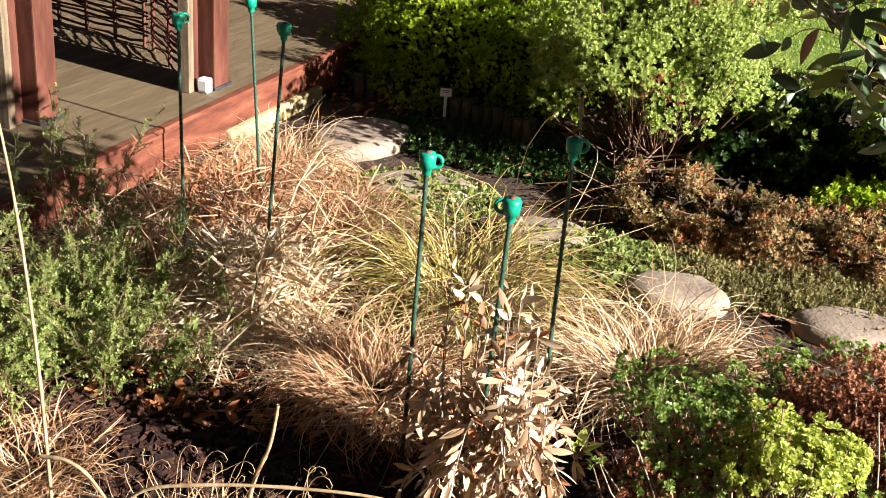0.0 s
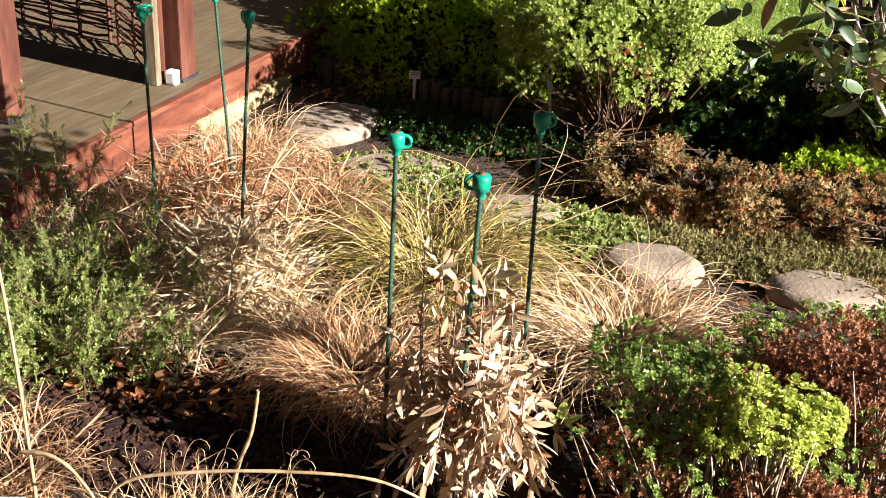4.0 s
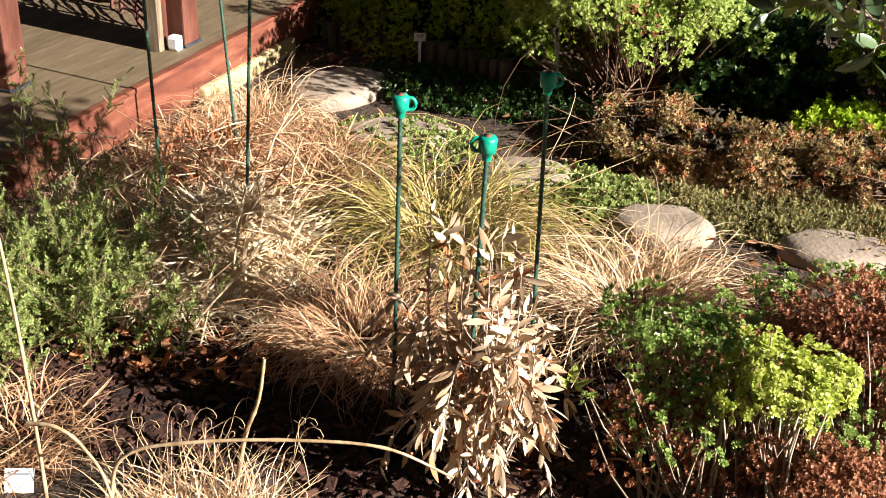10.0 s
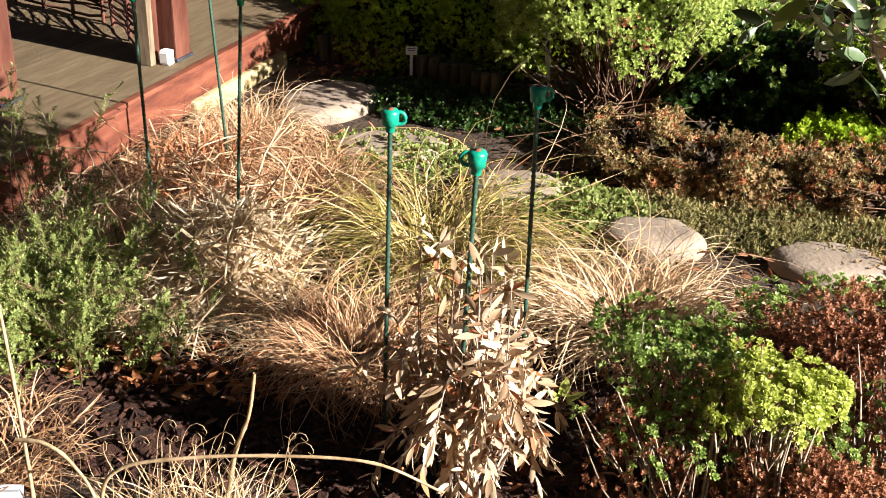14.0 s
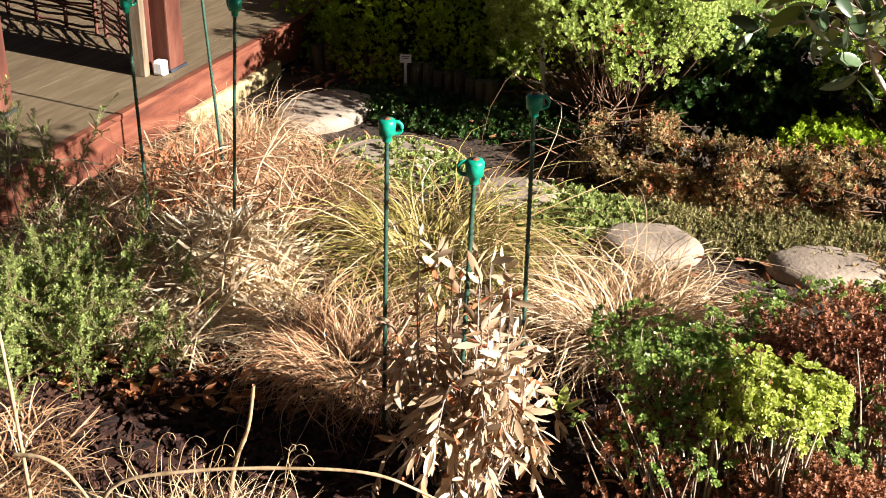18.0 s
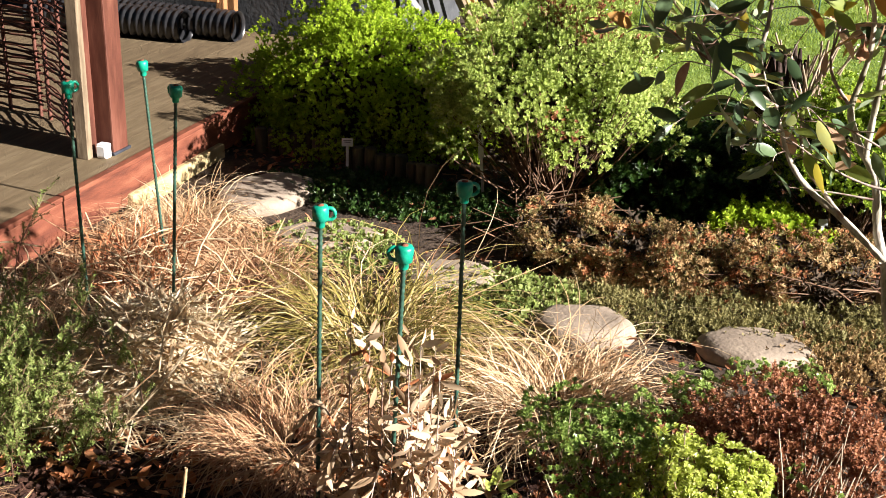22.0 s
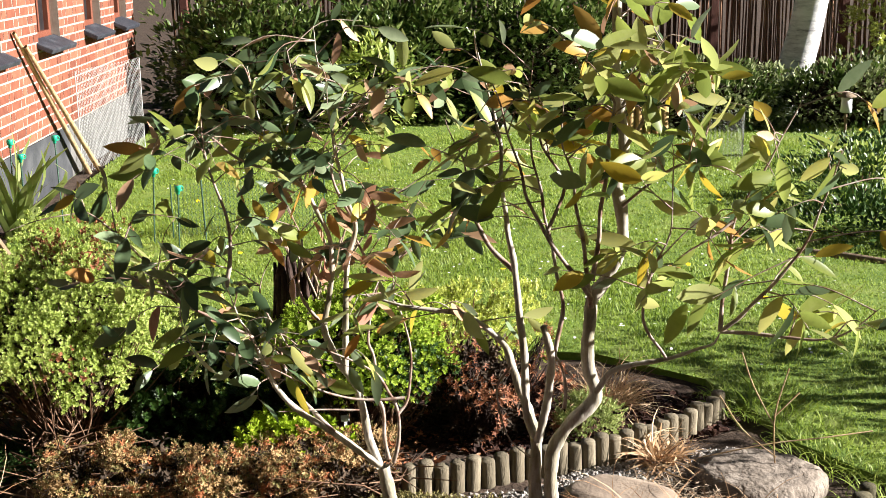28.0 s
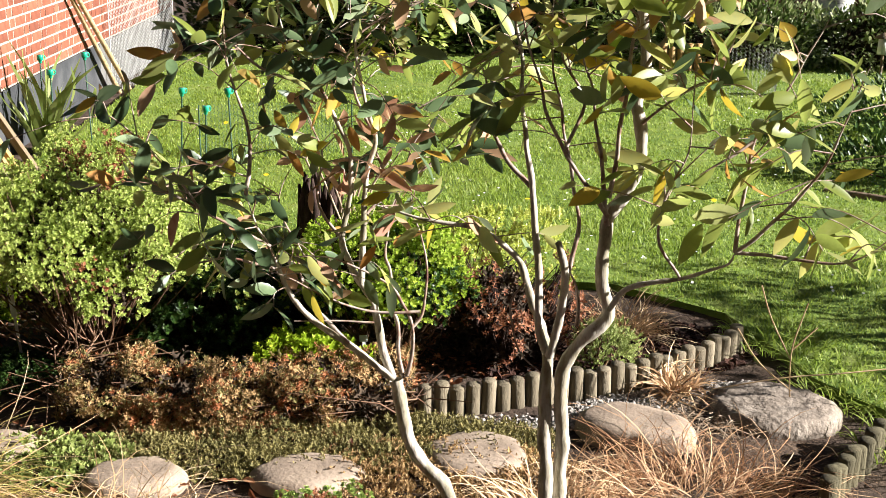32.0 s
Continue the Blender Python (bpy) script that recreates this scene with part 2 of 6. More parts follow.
M["gr_tan2"] = leafmat("gr_tan2", (0.12, 0.055, 0.026), (0.38, 0.2, 0.1), (0.56, 0.36, 0.2), (0.75, 0.58, 0.38), tr=0.12, rough=0.6, mixed=0.3)
M["gr_gold"] = leafmat("gr_gold", (0.05, 0.045, 0.012), (0.2, 0.17, 0.04), (0.42, 0.33, 0.1), (0.62, 0.5, 0.24), tr=0.14, rough=0.5, mixed=0.3)
M["straw"] = leafmat("straw", (0.42, 0.27, 0.15), (0.66, 0.52, 0.33), (0.8, 0.69, 0.5), tr=0.3, rough=0.7, mixed=0.25)
M["flax"] = leafmat("flax", (0.08, 0.13, 0.03), (0.18, 0.24, 0.06), (0.42, 0.42, 0.2), tr=0.3, rough=0.45, mixed=0.3)
M["reed"] = mat("reed", [(0.06, 0.025, 0.015), (0.14, 0.065, 0.038), (0.26, 0.15, 0.09)], 0.8, 9, 5, 0.3, 60, "island", mixed=0.35)
M["fence_wood"] = mat("fence_wood", [(0.07, 0.025, 0.018), (0.13, 0.05, 0.035)], 0.75, 6, 5, 0.3, 50, stretch=(5, 5, 1))
M["petal_white"] = mat("petal_white", [(0.7, 0.7, 0.66), (0.8, 0.8, 0.77)], 0.6, 10, 2, 0, 10)
M["petal_yellow"] = mat("petal_yellow", [(0.7, 0.45, 0.01), (0.8, 0.55, 0.02)], 0.6, 10, 2, 0, 10)
M["deadwood"] = mat("deadwood", [(0.012, 0.007, 0.006), (0.035, 0.02, 0.015), (0.08, 0.05, 0.04)], 0.9, 12, 5, 0.6, 50, stretch=(3, 3, 1))

for key in ("lf_gum", "lf_gumdark", "lf_gumorange", "lf_gumpink", "lf_deadpale", "lf_rust", "bark_chip", "straw"):
    m = M[key].copy()
    M[key + "_each"] = m
    mx = [q for q in m.node_tree.nodes if q.bl_idname == "ShaderNodeMix"][0]
    oi = m.node_tree.nodes.new("ShaderNodeObjectInfo")
    m.node_tree.links.new(oi.outputs["Random"], mx.inputs[2])

# ---- mesh tools ----


def mesh_of(name, verts, faces, material, smooth=True):
    """A mesh from arrays; faces: array of equal rows, or list of arrays of different row lengths."""
    verts = np.asarray(verts, dtype=np.float32).reshape(-1, 3)
    if not isinstance(faces, list):
        faces = [faces]
    faces = [np.asarray(f, dtype=np.int32) for f in faces if len(f)]
    me = bpy.data.meshes.new(name)
    me.vertices.add(len(verts))
    me.vertices.foreach_set("co", verts.ravel())
    loops = np.concatenate([f.ravel() for f in faces])
    totals = np.concatenate([np.full(len(f), f.shape[1], dtype=np.int32) for f in faces])
    starts = np.concatenate([[0], np.cumsum(totals)[:-1]]).astype(np.int32)
    me.loops.add(len(loops))
    me.loops.foreach_set("vertex_index", loops)
    me.polygons.add(len(totals))
    me.polygons.foreach_set("loop_start", starts)
    me.polygons.foreach_set("loop_total", totals)
    me.polygons.foreach_set("use_smooth", np.full(len(totals), smooth, dtype=bool))
    me.materials.append(material)
    me.update(calc_edges=True)
    me.validate()
    return me


JOINED = ("stem_tangle", "twig_tangle", "blade_tuft", "foliage", "leaf_mass", "reed_mass", "tendril_tuft", "dry_foliage", "brown_foliage", "green_foliage", "orange_foliage", "pink_foliage", "dark_foliage", "pale_foliage", "rusty_foliage", "olive_foliage")


def put(name, me, parent=None, label="", loc=None):
    ob = new(name, me)
    if parent is not None:
        ob.parent = parent
    if label:
        ob["label"] = label
    if name in JOINED:
        ob["kind"] = "stuff"
    if loc is not None:
        ob.matrix_basis = loc if isinstance(loc, Matrix) else Matrix.Translation(loc)
    return ob


def part(name, bm, material, parent=None, label="", loc=None, smooth=False):
    me = bpy.data.meshes.new(name)
    if smooth:
        for f in bm.faces:
            f.smooth = True
    bm.to_mesh(me)
    bm.free()
    me.materials.append(material)
    return put(name, me, parent, label, loc)


def thing(name, label, category, loc=(0, 0, 0), group="", kind=""):
    return tagged(put(name, None, None, "", loc), label, category, group, kind)


def box_bm(sx, sy, sz, at=(0, 0, 0), bevel=0.0, rot=None, bm=None):
    own = bmesh.new()
    bmesh.ops.create_cube(own, size=1, matrix=Matrix.Diagonal((sx, sy, sz, 1)))
    if bevel:
        bmesh.ops.bevel(own, geom=own.edges[:], offset=bevel, segments=2, affect="EDGES", profile=0.6)
    m = Matrix.Translation(at) @ (rot if rot is not None else Matrix())
    bmesh.ops.transform(own, matrix=m, verts=own.verts)
    if bm is None:
        return own
    tmp = bpy.data.meshes.new("tmp")
    own.to_mesh(tmp)
    own.free()
    bm.from_mesh(tmp)
    bpy.data.meshes.remove(tmp)
    return bm


def tubes(lines, sides=5):
    """Tapered tubes along polylines. lines: list of (points, radii). Gives verts, quads."""
    vs, qs, base = [], [], 0
    ang = np.linspace(0, 2 * np.pi, sides, endpoint=False)
    for pts, rad in lines:
        pts = np.asarray(pts, float)
        rad = np.broadcast_to(np.asarray(rad, float), (len(pts),))
        d = np.gradient(pts, axis=0)
        d /= np.linalg.norm(d, axis=1)[:, None] + 1e-9
        ref = np.array([0.31, 0.95, 0.05]) if abs(d[:, 2]).mean() > 0.6 else np.array([0.05, 0.1, 0.99])
        u = np.cross(d, ref)
        u /= np.linalg.norm(u, axis=1)[:, None] + 1e-9
        v = np.cross(d, u)
        ring = pts[:, None] + rad[:, None, None] * (np.cos(ang)[None, :, None] * u[:, None] + np.sin(ang)[None, :, None] * v[:, None])
        vs.append(ring.reshape(-1, 3))
        k = len(pts)
        i, j = np.meshgrid(np.arange(k - 1), np.arange(sides), indexing="ij")
        a = base + i * sides + j
        b = base + i * sides + (j + 1) % sides
        qs.append(np.stack([a, b, b + sides, a + sides], -1).reshape(-1, 4))
        base += k * sides
    return np.concatenate(vs), np.concatenate(qs)


def spline(pts, n=12):
    """A smooth line through the points."""
    p = np.asarray(pts, float)
    p = np.vstack([2 * p[0] - p[1], p, 2 * p[-1] - p[-2]])
    out = []
    for i in range(1, len(p) - 2):
        for s in np.linspace(0, 1, n, endpoint=False):
            a, b, c, d = p[i - 1:i + 3]
            out.append(0.5 * (2 * b + (c - a) * s + (2 * a - 5 * b + 4 * c - d) * s * s + (3 * b - a - 3 * c + d) * s ** 3))
    out.append(p[-2])
    return np.array(out)


def unit(v):
    return v / (np.linalg.norm(v, axis=-1, keepdims=True) + 1e-9)


def leaf_template(width=0.4, curl=0.12, fold=0.08):
    v = np.array([(0, 0, 0), (0.3, 0.5 * width, fold), (0.68, 0.42 * width, fold * 0.6 - curl * 0.4), (1, 0, -curl), (0.68, -0.42 * width, fold * 0.6 - curl * 0.4), (0.3, -0.5 * width, fold), (0.45, 0, -0.1 * curl)])
    f = np.array([(0, 6, 1), (1, 6, 2), (2, 6, 3), (3, 6, 4), (4, 6, 5), (5, 6, 0)])
    return v, f


def diamond_template(width=0.45, curl=0.1):
    v = np.array([(0, 0, 0), (0.5, 0.5 * width, 0.06), (1, 0, -curl), (0.5, -0.5 * width, 0.06)])
    return v, np.array([(0, 1, 2), (0, 2, 3)])


def shoot_template(leaves=14, leaf=0.42, width=0.5, open_angle=0.9, seed=1, flat=0.06):
    """A leafy shoot along x, of unit length: small leaves round a stem, opening towards the tip."""
    r = np.random.default_rng(seed)
    lv, lf = diamond_template(width, flat)
    vs, fs = [], []
    for k in range(leaves):
        s = 0.25 + 0.75 * k / (leaves - 1)
        a = k * 2.4 + r.normal(0, 0.2)
        tilt = open_angle * (1.05 - 0.55 * s) + r.normal(0, 0.12)
        d = np.array([np.cos(tilt), np.sin(tilt) * np.cos(a), np.sin(tilt) * np.sin(a)])
        nrm = np.array([np.sin(tilt), -np.cos(tilt) * np.cos(a), -np.cos(tilt) * np.sin(a)])
        side = np.cross(nrm, d)
        L = leaf * (1.1 - 0.3 * s) * r.uniform(0.85, 1.15)
        vs.append(np.array([s * 0.8, 0, 0]) + L * (lv[:, :1] * d + lv[:, 1:2] * side + lv[:, 2:] * nrm))
        fs.append(lf + 4 * k)
    return np.concatenate(vs), np.concatenate(fs)


def scatter(template, pos, direction, size, up=None, jitter=0.3):
    """Copies of a template at places, turned along directions. Gives verts, faces."""
    tv, tf = template
    n = len(pos)
    x = unit(np.asarray(direction, float))
    z = np.tile([0.0, 0, 1], (n, 1)) if up is None else np.asarray(up, float)
    z = z + rng.normal(0, jitter, (n, 3))
    y = unit(np.cross(z, x))
    z = np.cross(x, y)
    size = np.broadcast_to(np.asarray(size, float), (n,))
    v = pos[:, None] + size[:, None, None] * (tv[None, :, :1] * x[:, None] + tv[None, :, 1:2] * y[:, None] + tv[None, :, 2:] * z[:, None])
    f = tf[None] + (np.arange(n) * len(tv))[:, None, None]
    return v.reshape(-1, 3), f.reshape(-1, tf.shape[1])


def join(lists):
    vs, fs, base = [], [], 0
    for v, f in lists:
        vs.append(v)
        fs.append(f + base)
        base += len(v)
    return np.concatenate(vs), np.concatenate(fs)


def leaf_parts(parent, pos, direction, size, materials, template, limit=290, joined="foliage", label=""):
    """Single leaves as objects on shared meshes; those past the limit as one mass."""
    pos, direction = np.asarray(pos, float), np.asarray(direction, float)
    base = []
    for w, c in ((0.4, 0.1), (0.46, 0.18), (0.34, 0.05)):
        q = np.array([0.0, 0.1, 0.26, 0.46, 0.66, 0.84, 1.0])
        hw = 0.5 * w * template * np.sin(np.pi * q ** 0.9) ** 0.8
        zz = -c * q ** 2
        v = np.concatenate([np.c_[q, hw, zz + 0.25 * hw], np.c_[q, 0 * q, zz], np.c_[q, -hw, zz + 0.25 * hw]])
        k = np.arange(6)
        f = np.concatenate([np.stack([k, k + 7, k + 8, k + 1], -1), np.stack([k + 7, k + 14, k + 15, k + 8], -1)])
        base.append((v, f))
    meshes = {}
    n = len(pos)
    order = rng.permutation(n)
    for k in order[:limit]:
        m = materials[k]
        j = k % 3
        if (m, j) not in meshes:
            meshes[(m, j)] = mesh_of("leaf", *base[j], M[m + "_each"], True)
        x = Vector(direction[k]).normalized()
        z = Vector((0.2, 0, 0.4)) + Vector(rng.normal(0, 1.0, 3))
        y = z.cross(x).normalized()
        z = x.cross(y)
        mt = Matrix((x, y, z)).transposed().to_4x4()
        mt = Matrix.Translation(pos[k]) @ mt @ Matrix.Scale(float(size[k]), 4)
        put("leaf", meshes[(m, j)], parent, label, mt)
    rest = order[limit:]
    for m in sorted(set(materials[k] for k in rest)):
        sel = np.array([k for k in rest if materials[k] == m])
        v, f = scatter(base[0], pos[sel], direction[sel], size[sel], jitter=2.0)
        put(joined, mesh_of(joined, v, f, M[m], True), parent)


def lumps(p, scale, amount, seed=0.0):
    return np.array([noise.noise(Vector((*(q * scale),)) + Vector((seed, seed * 1.7, 0))) for q in p]) * amount


def blades(n, centre, spread, length, lean, droop, width, up=0.9, az=None, seg=6, squash=1.0):
    """Arching grass blades from a tuft: ribbons that narrow to a tip."""
    a = rng.uniform(0, 2 * np.pi, n) if az is None else rng.normal(az[0], az[1], n)
    r0 = spread * np.sqrt(rng.uniform(0, 1, n))
    a0 = a + rng.normal(0, 0.7, n)
    base = np.c_[r0 * np.cos(a0), r0 * np.sin(a0) * squash, np.zeros(n)] + np.asarray(centre)
    L = length * rng.uniform(0.55, 1.1, n)
    ln = np.abs(rng.normal(lean, 0.36, n))
    dr = droop * rng.uniform(0.5, 1.45, n)
    s = np.linspace(0, 1, seg + 1)
    side_bend = rng.normal(0, 0.5, n)
    theta = ln[:, None] + dr[:, None] * s[None] ** 1.1
    step = L[:, None] / seg
    h = np.cumsum(np.sin(theta) * step, 1) - np.sin(theta[:, :1]) * step
    z = np.cumsum(np.cos(theta) * step, 1) * up - np.cos(theta[:, :1]) * step * up
    z = np.maximum(z, 0.004 - centre[2])
    az2 = a[:, None] + side_bend[:, None] * s[None] * 2
    p = base[:, None] + np.stack([h * np.cos(az2), h * np.sin(az2), z], -1)
    w = width * rng.uniform(0.6, 1.3, n)[:, None] * np.array([0.8, 1, 1, 0.9, 0.75, 0.5, 0.12])[None, :seg + 1]
    tw = az2 + rng.normal(0, 0.6, n)[:, None]
    sd = np.stack([-np.sin(tw), np.cos(tw), 0.3 * np.ones_like(tw) * rng.choice([-1, 1], n)[:, None]], -1)
    v = np.stack([p - sd * w[..., None] / 2, p + sd * w[..., None] / 2], 2).reshape(-1, 3)
    k = 2 * (seg + 1)
    i = np.arange(seg) * 2
    q = np.stack([i, i + 1, i + 3, i + 2], -1)
    f = q[None] + (np.arange(n) * k)[:, None, None]
    return v, f.reshape(-1, 4)


def tuft(name, label, centre, n, spread, length, lean, droop, width, material, group="", squash=1.0, extra=(), az=None):
    t = thing(name, label, "grass", (0, 0, 0), group)
    v, f = blades(int(n * 0.74), centre, spread, length, lean, droop, width * 1.38, squash=squash, az=az)
    put("blade_tuft", mesh_of("blade_tuft", v, f, material), t)
    for nm, args, m in extra:
        v, f = blades(*args)
        put(nm, mesh_of(nm, v, f, m), t)
    return t


def dome_points(n, centre, radii, lump=0.18, seed=0.0, low=-0.1, inner=0.25, clump=0.055, each=11):
    """Places on a lumpy dome, gathered into small rounded sprays with gaps between them."""
    m = max(12, n // each)
    d = unit(rng.normal(0, 1, (int(m * 2.8), 3)))
    d = d[d[:, 2] > low][:m]
    r = 1 + lumps(d, 2.3, lump * 2, seed) + lumps(d, 5.0, lump, seed + 3)
    depth = 1 - inner * rng.uniform(0, 1, len(d)) ** 1.6
    c = np.asarray(centre) + d * (r * depth)[:, None] * np.asarray(radii)
    nr = unit(d / np.asarray(radii))
    k = np.repeat(np.arange(len(c)), each)
    o = unit(rng.normal(0, 1, (len(k), 3)) + 1.1 * nr[k] + np.array([0, 0, 0.35]))
    size = clump * rng.uniform(0.6, 1.3, len(c))
    p = c[k] + o * (size[k] * rng.uniform(0.75, 1, len(k)))[:, None]
    return p, unit(o + 0.4 * nr[k])


def stems(n, base, tips, radius=0.004, root=0.06, seg=5, sag=0.0):
    lines = []
    for k in range(n):
        tip = tips[rng.integers(len(tips))]
        b = np.asarray(base) + np.append(rng.normal(0, root, 2), 0)
        mid = b + (tip - b) * np.array([0.55, 0.55, 0.35]) + rng.normal(0, 0.03, 3)
        s = np.linspace(0, 1, seg + 1)[:, None]
        p = (1 - s) ** 2 * b + 2 * s * (1 - s) * mid + s * s * tip + rng.normal(0, 0.004, (seg + 1, 3))
        p[:, 2] = np.maximum(p[:, 2], 0.0)
        lines.append((p, np.linspace(radius, radius * 0.35, seg + 1)))
    return lines


def bush(name, label, category, centre, radii, n, size, material, template, lump=0.18, seed=0.0, low=-0.1, inner=0.3, stem_n=60, stem_mat=None, upward=0.35, extra=(), stem_r=0.005, ground=0.0, clump=0.055, each=11, core=0):
    """extra: (name, share, material) - shoots of another colour mixed in."""
    t = thing(name, label, category)
    p, nr = dome_points(n, centre, radii, lump, seed, low, inner, clump, each)
    keep = p[:, 2] > ground + 0.02
    p, nr = p[keep], nr[keep]
    d = nr + np.array([0, 0, upward]) + rng.normal(0, 0.25, p.shape)
    pick = rng.uniform(0, 1, len(p))
    patch = lumps(p, 3.0, 1.0, seed + 9)
    start = 0.0
    rest = np.ones(len(p), bool)
    for nm, share, m in extra:
        sel = rest & ((pick * 0.5 + (0.5 + patch) * 0.5) < np.quantile(pick * 0.5 + (0.5 + patch) * 0.5, min(1.0, start + share)))
        start += share
        rest &= ~sel
        if sel.any():
            v, f = scatter(template, p[sel], d[sel], size * rng.uniform(0.7, 1.2, sel.sum()))
            put(nm, mesh_of(nm, v, f, m), t)
    v, f = scatter(template, p[rest], d[rest], size * rng.uniform(0.7, 1.2, rest.sum()))
    put("foliage", mesh_of("foliage", v, f, material), t)
    # Near-black leaves fill the dome, to darken its core and block sun.
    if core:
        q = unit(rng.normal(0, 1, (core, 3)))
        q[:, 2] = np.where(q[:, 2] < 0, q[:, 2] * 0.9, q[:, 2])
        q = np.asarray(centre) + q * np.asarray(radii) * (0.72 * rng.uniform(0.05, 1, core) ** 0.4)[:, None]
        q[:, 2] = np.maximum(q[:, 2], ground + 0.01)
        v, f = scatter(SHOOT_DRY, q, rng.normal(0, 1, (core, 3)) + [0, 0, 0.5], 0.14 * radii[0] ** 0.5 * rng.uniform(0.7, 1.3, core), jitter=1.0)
        put("inner_foliage", mesh_of("inner_foliage", v, f, M["lf_inner_shade"]), t, "near-black inner leaves that paint shade into the bush's core")
    if stem_n:
        v, f = tubes(stems(stem_n, (centre[0], centre[1], ground), p - nr * size * 0.3, stem_r), 4)
        put("stem_tangle", mesh_of("stem_tangle", v, f, stem_mat or M["twig"]), t)
    return t




def rosette_template(leaves=13, width=0.5, seed=5):
    """Blunt spoon-shaped leaves opening round a shoot tip."""
    r = np.random.default_rng(seed)
    lv = np.array([(0, 0, 0), (0.5, 0.34 * width, 0.04), (0.82, 0.5 * width, 0.02), (1, 0.15 * width, -0.03), (1, -0.15 * width, -0.03), (0.82, -0.5 * width, 0.02), (0.5, -0.3 * width, 0.04)])
    lf = np.array([(0, 6, 1), (1, 6, 5), (1, 5, 2), (2, 5, 4), (2, 4, 3)])
    vs, fs = [], []
    for k in range(leaves):
        s = k / (leaves - 1)
        a = k * 2.4 + r.normal(0, 0.15)
        tilt = 1.12 - 0.85 * s + r.normal(0, 0.08)
        d = np.array([np.cos(tilt), np.sin(tilt) * np.cos(a), np.sin(tilt) * np.sin(a)])
        nrm = np.array([np.sin(tilt), -np.cos(tilt) * np.cos(a), -np.cos(tilt) * np.sin(a)])
        L = 0.55 * (1.05 - 0.35 * s)
        vs.append(np.array([0.1 + 0.18 * s, 0, 0]) + L * (lv[:, :1] * d + lv[:, 1:2] * np.cross(nrm, d) + lv[:, 2:] * nrm))
        fs.append(lf + 7 * k)
    return np.concatenate(vs), np.concatenate(fs)


ROSETTE = rosette_template()
ROSETTE_DRY = shoot_template(9, 0.52, 0.78, 1.15, 6, 0.08)
SHOOT = shoot_template()
SHOOT_FAT = shoot_template(9, 0.54, 0.66, 1.0, 2)
SHOOT_FINE = shoot_template(10, 0.36, 0.48, 1.1, 3)
SHOOT_DRY = shoot_template(9, 0.4, 0.5, 1.4, 4, 0.3)
LEAF = leaf_template(0.42)

# ---- ground ----
gx = np.concatenate([[-600, -150, -40, -14], np.linspace(-7, 9, 129), [16, 45, 150, 600]])
gy = np.concatenate([[-600, -150, -40, -10, -4], np.linspace(0, 18, 145), [24, 50, 150, 600]])
GX, GY = np.meshgrid(gx, gy, indexing="ij")
gp = np.stack([GX.ravel(), GY.ravel(), np.zeros(GX.size)], -1)


def ground_z(x, y):
    return 0.018 * noise.noise(Vector((x * 2.1, y * 2.1, 0))) + 0.01 * noise.noise(Vector((x * 7, y * 7, 3)))


inside = (abs(gp[:, 0] - 1) < 8.5) & (gp[:, 1] > -0.5) & (gp[:, 1] < 18.5)
gp[inside, 2] = [ground_z(x, y) for x, y, _ in gp[inside]]
ni, nj = len(gx), len(gy)
ii, jj = np.meshgrid(np.arange(ni - 1), np.arange(nj - 1), indexing="ij")
ga = ii * nj + jj
tagged(put("ground", mesh_of("ground", gp, np.stack([ga, ga + nj, ga + nj + 1, ga + 1], -1).reshape(-1, 4), M["soil"], True)), "dark brown garden soil under the beds", "ground", kind="structure")

# ---- lawn ----
LAWN = [(-2.5, 6.5), (-0.6, 6.25), (0.4, 5.85), (1.0, 5.75), (1.45, 5.35), (1.56, 4.95), (1.64, 4.6), (1.85, 4.25), (1.95, 3.3), (9, 3.0), (9, 13.9), (3.2, 13.9), (1, 13.7), (-2.6, 13.5)]


def in_poly(x, y, poly):
    hit = np.zeros(len(x), bool)
    for (x0, y0), (x1, y1) in zip(poly, poly[1:] + poly[:1]):
        c = ((y0 > y) != (y1 > y)) & (x < (x1 - x0) * (y - y0) / (y1 - y0 + 1e-12) + x0)
        hit ^= c
    return hit


bm = bmesh.new()
top = [bm.verts.new((x, y, 0.035)) for x, y in LAWN]
bm.faces.new(top)
ext = bmesh.ops.extrude_face_region(bm, geom=bm.faces[:])
bmesh.ops.translate(bm, vec=(0, 0, -0.06), verts=[g for g in ext["geom"] if isinstance(g, bmesh.types.BMVert)])
bmesh.ops.recalc_face_normals(bm, faces=bm.faces)
lawn = tagged(part("lawn", bm, M["turf"]), "bright green mown lawn with scattered daisies", "lawn", kind="structure")

pts = rng.uniform([-2.6, 4.2], [6.5, 13.4], (340000, 2))
keep = in_poly(pts[:, 0], pts[:, 1], LAWN) & (rng.uniform(0, 1, len(pts)) < np.clip(7.5 / pts[:, 1] - 0.25, 0.25, 1)) & (pts[:, 0] < pts[:, 1] * 0.42 + 0.6)
pts = pts[keep]
tall = np.clip(0.5 + lumps(np.c_[pts, np.zeros(len(pts))], 1.3, 1.1, 5.0), 0.15, 1)
n = len(pts)
ang = rng.uniform(0, 2 * np.pi, n)
hgt = (0.012 + 0.024 * tall) * rng.uniform(0.6, 1.3, n)
wd = 0.0014 + 0.0003 * pts[:, 1]
lean = rng.uniform(0.2, 1.1, n)[:, None] * np.c_[np.cos(ang), np.sin(ang)] * hgt[:, None]
sd = np.c_[-np.sin(ang), np.cos(ang)] * wd[:, None]
z0 = np.full(n, 0.03)
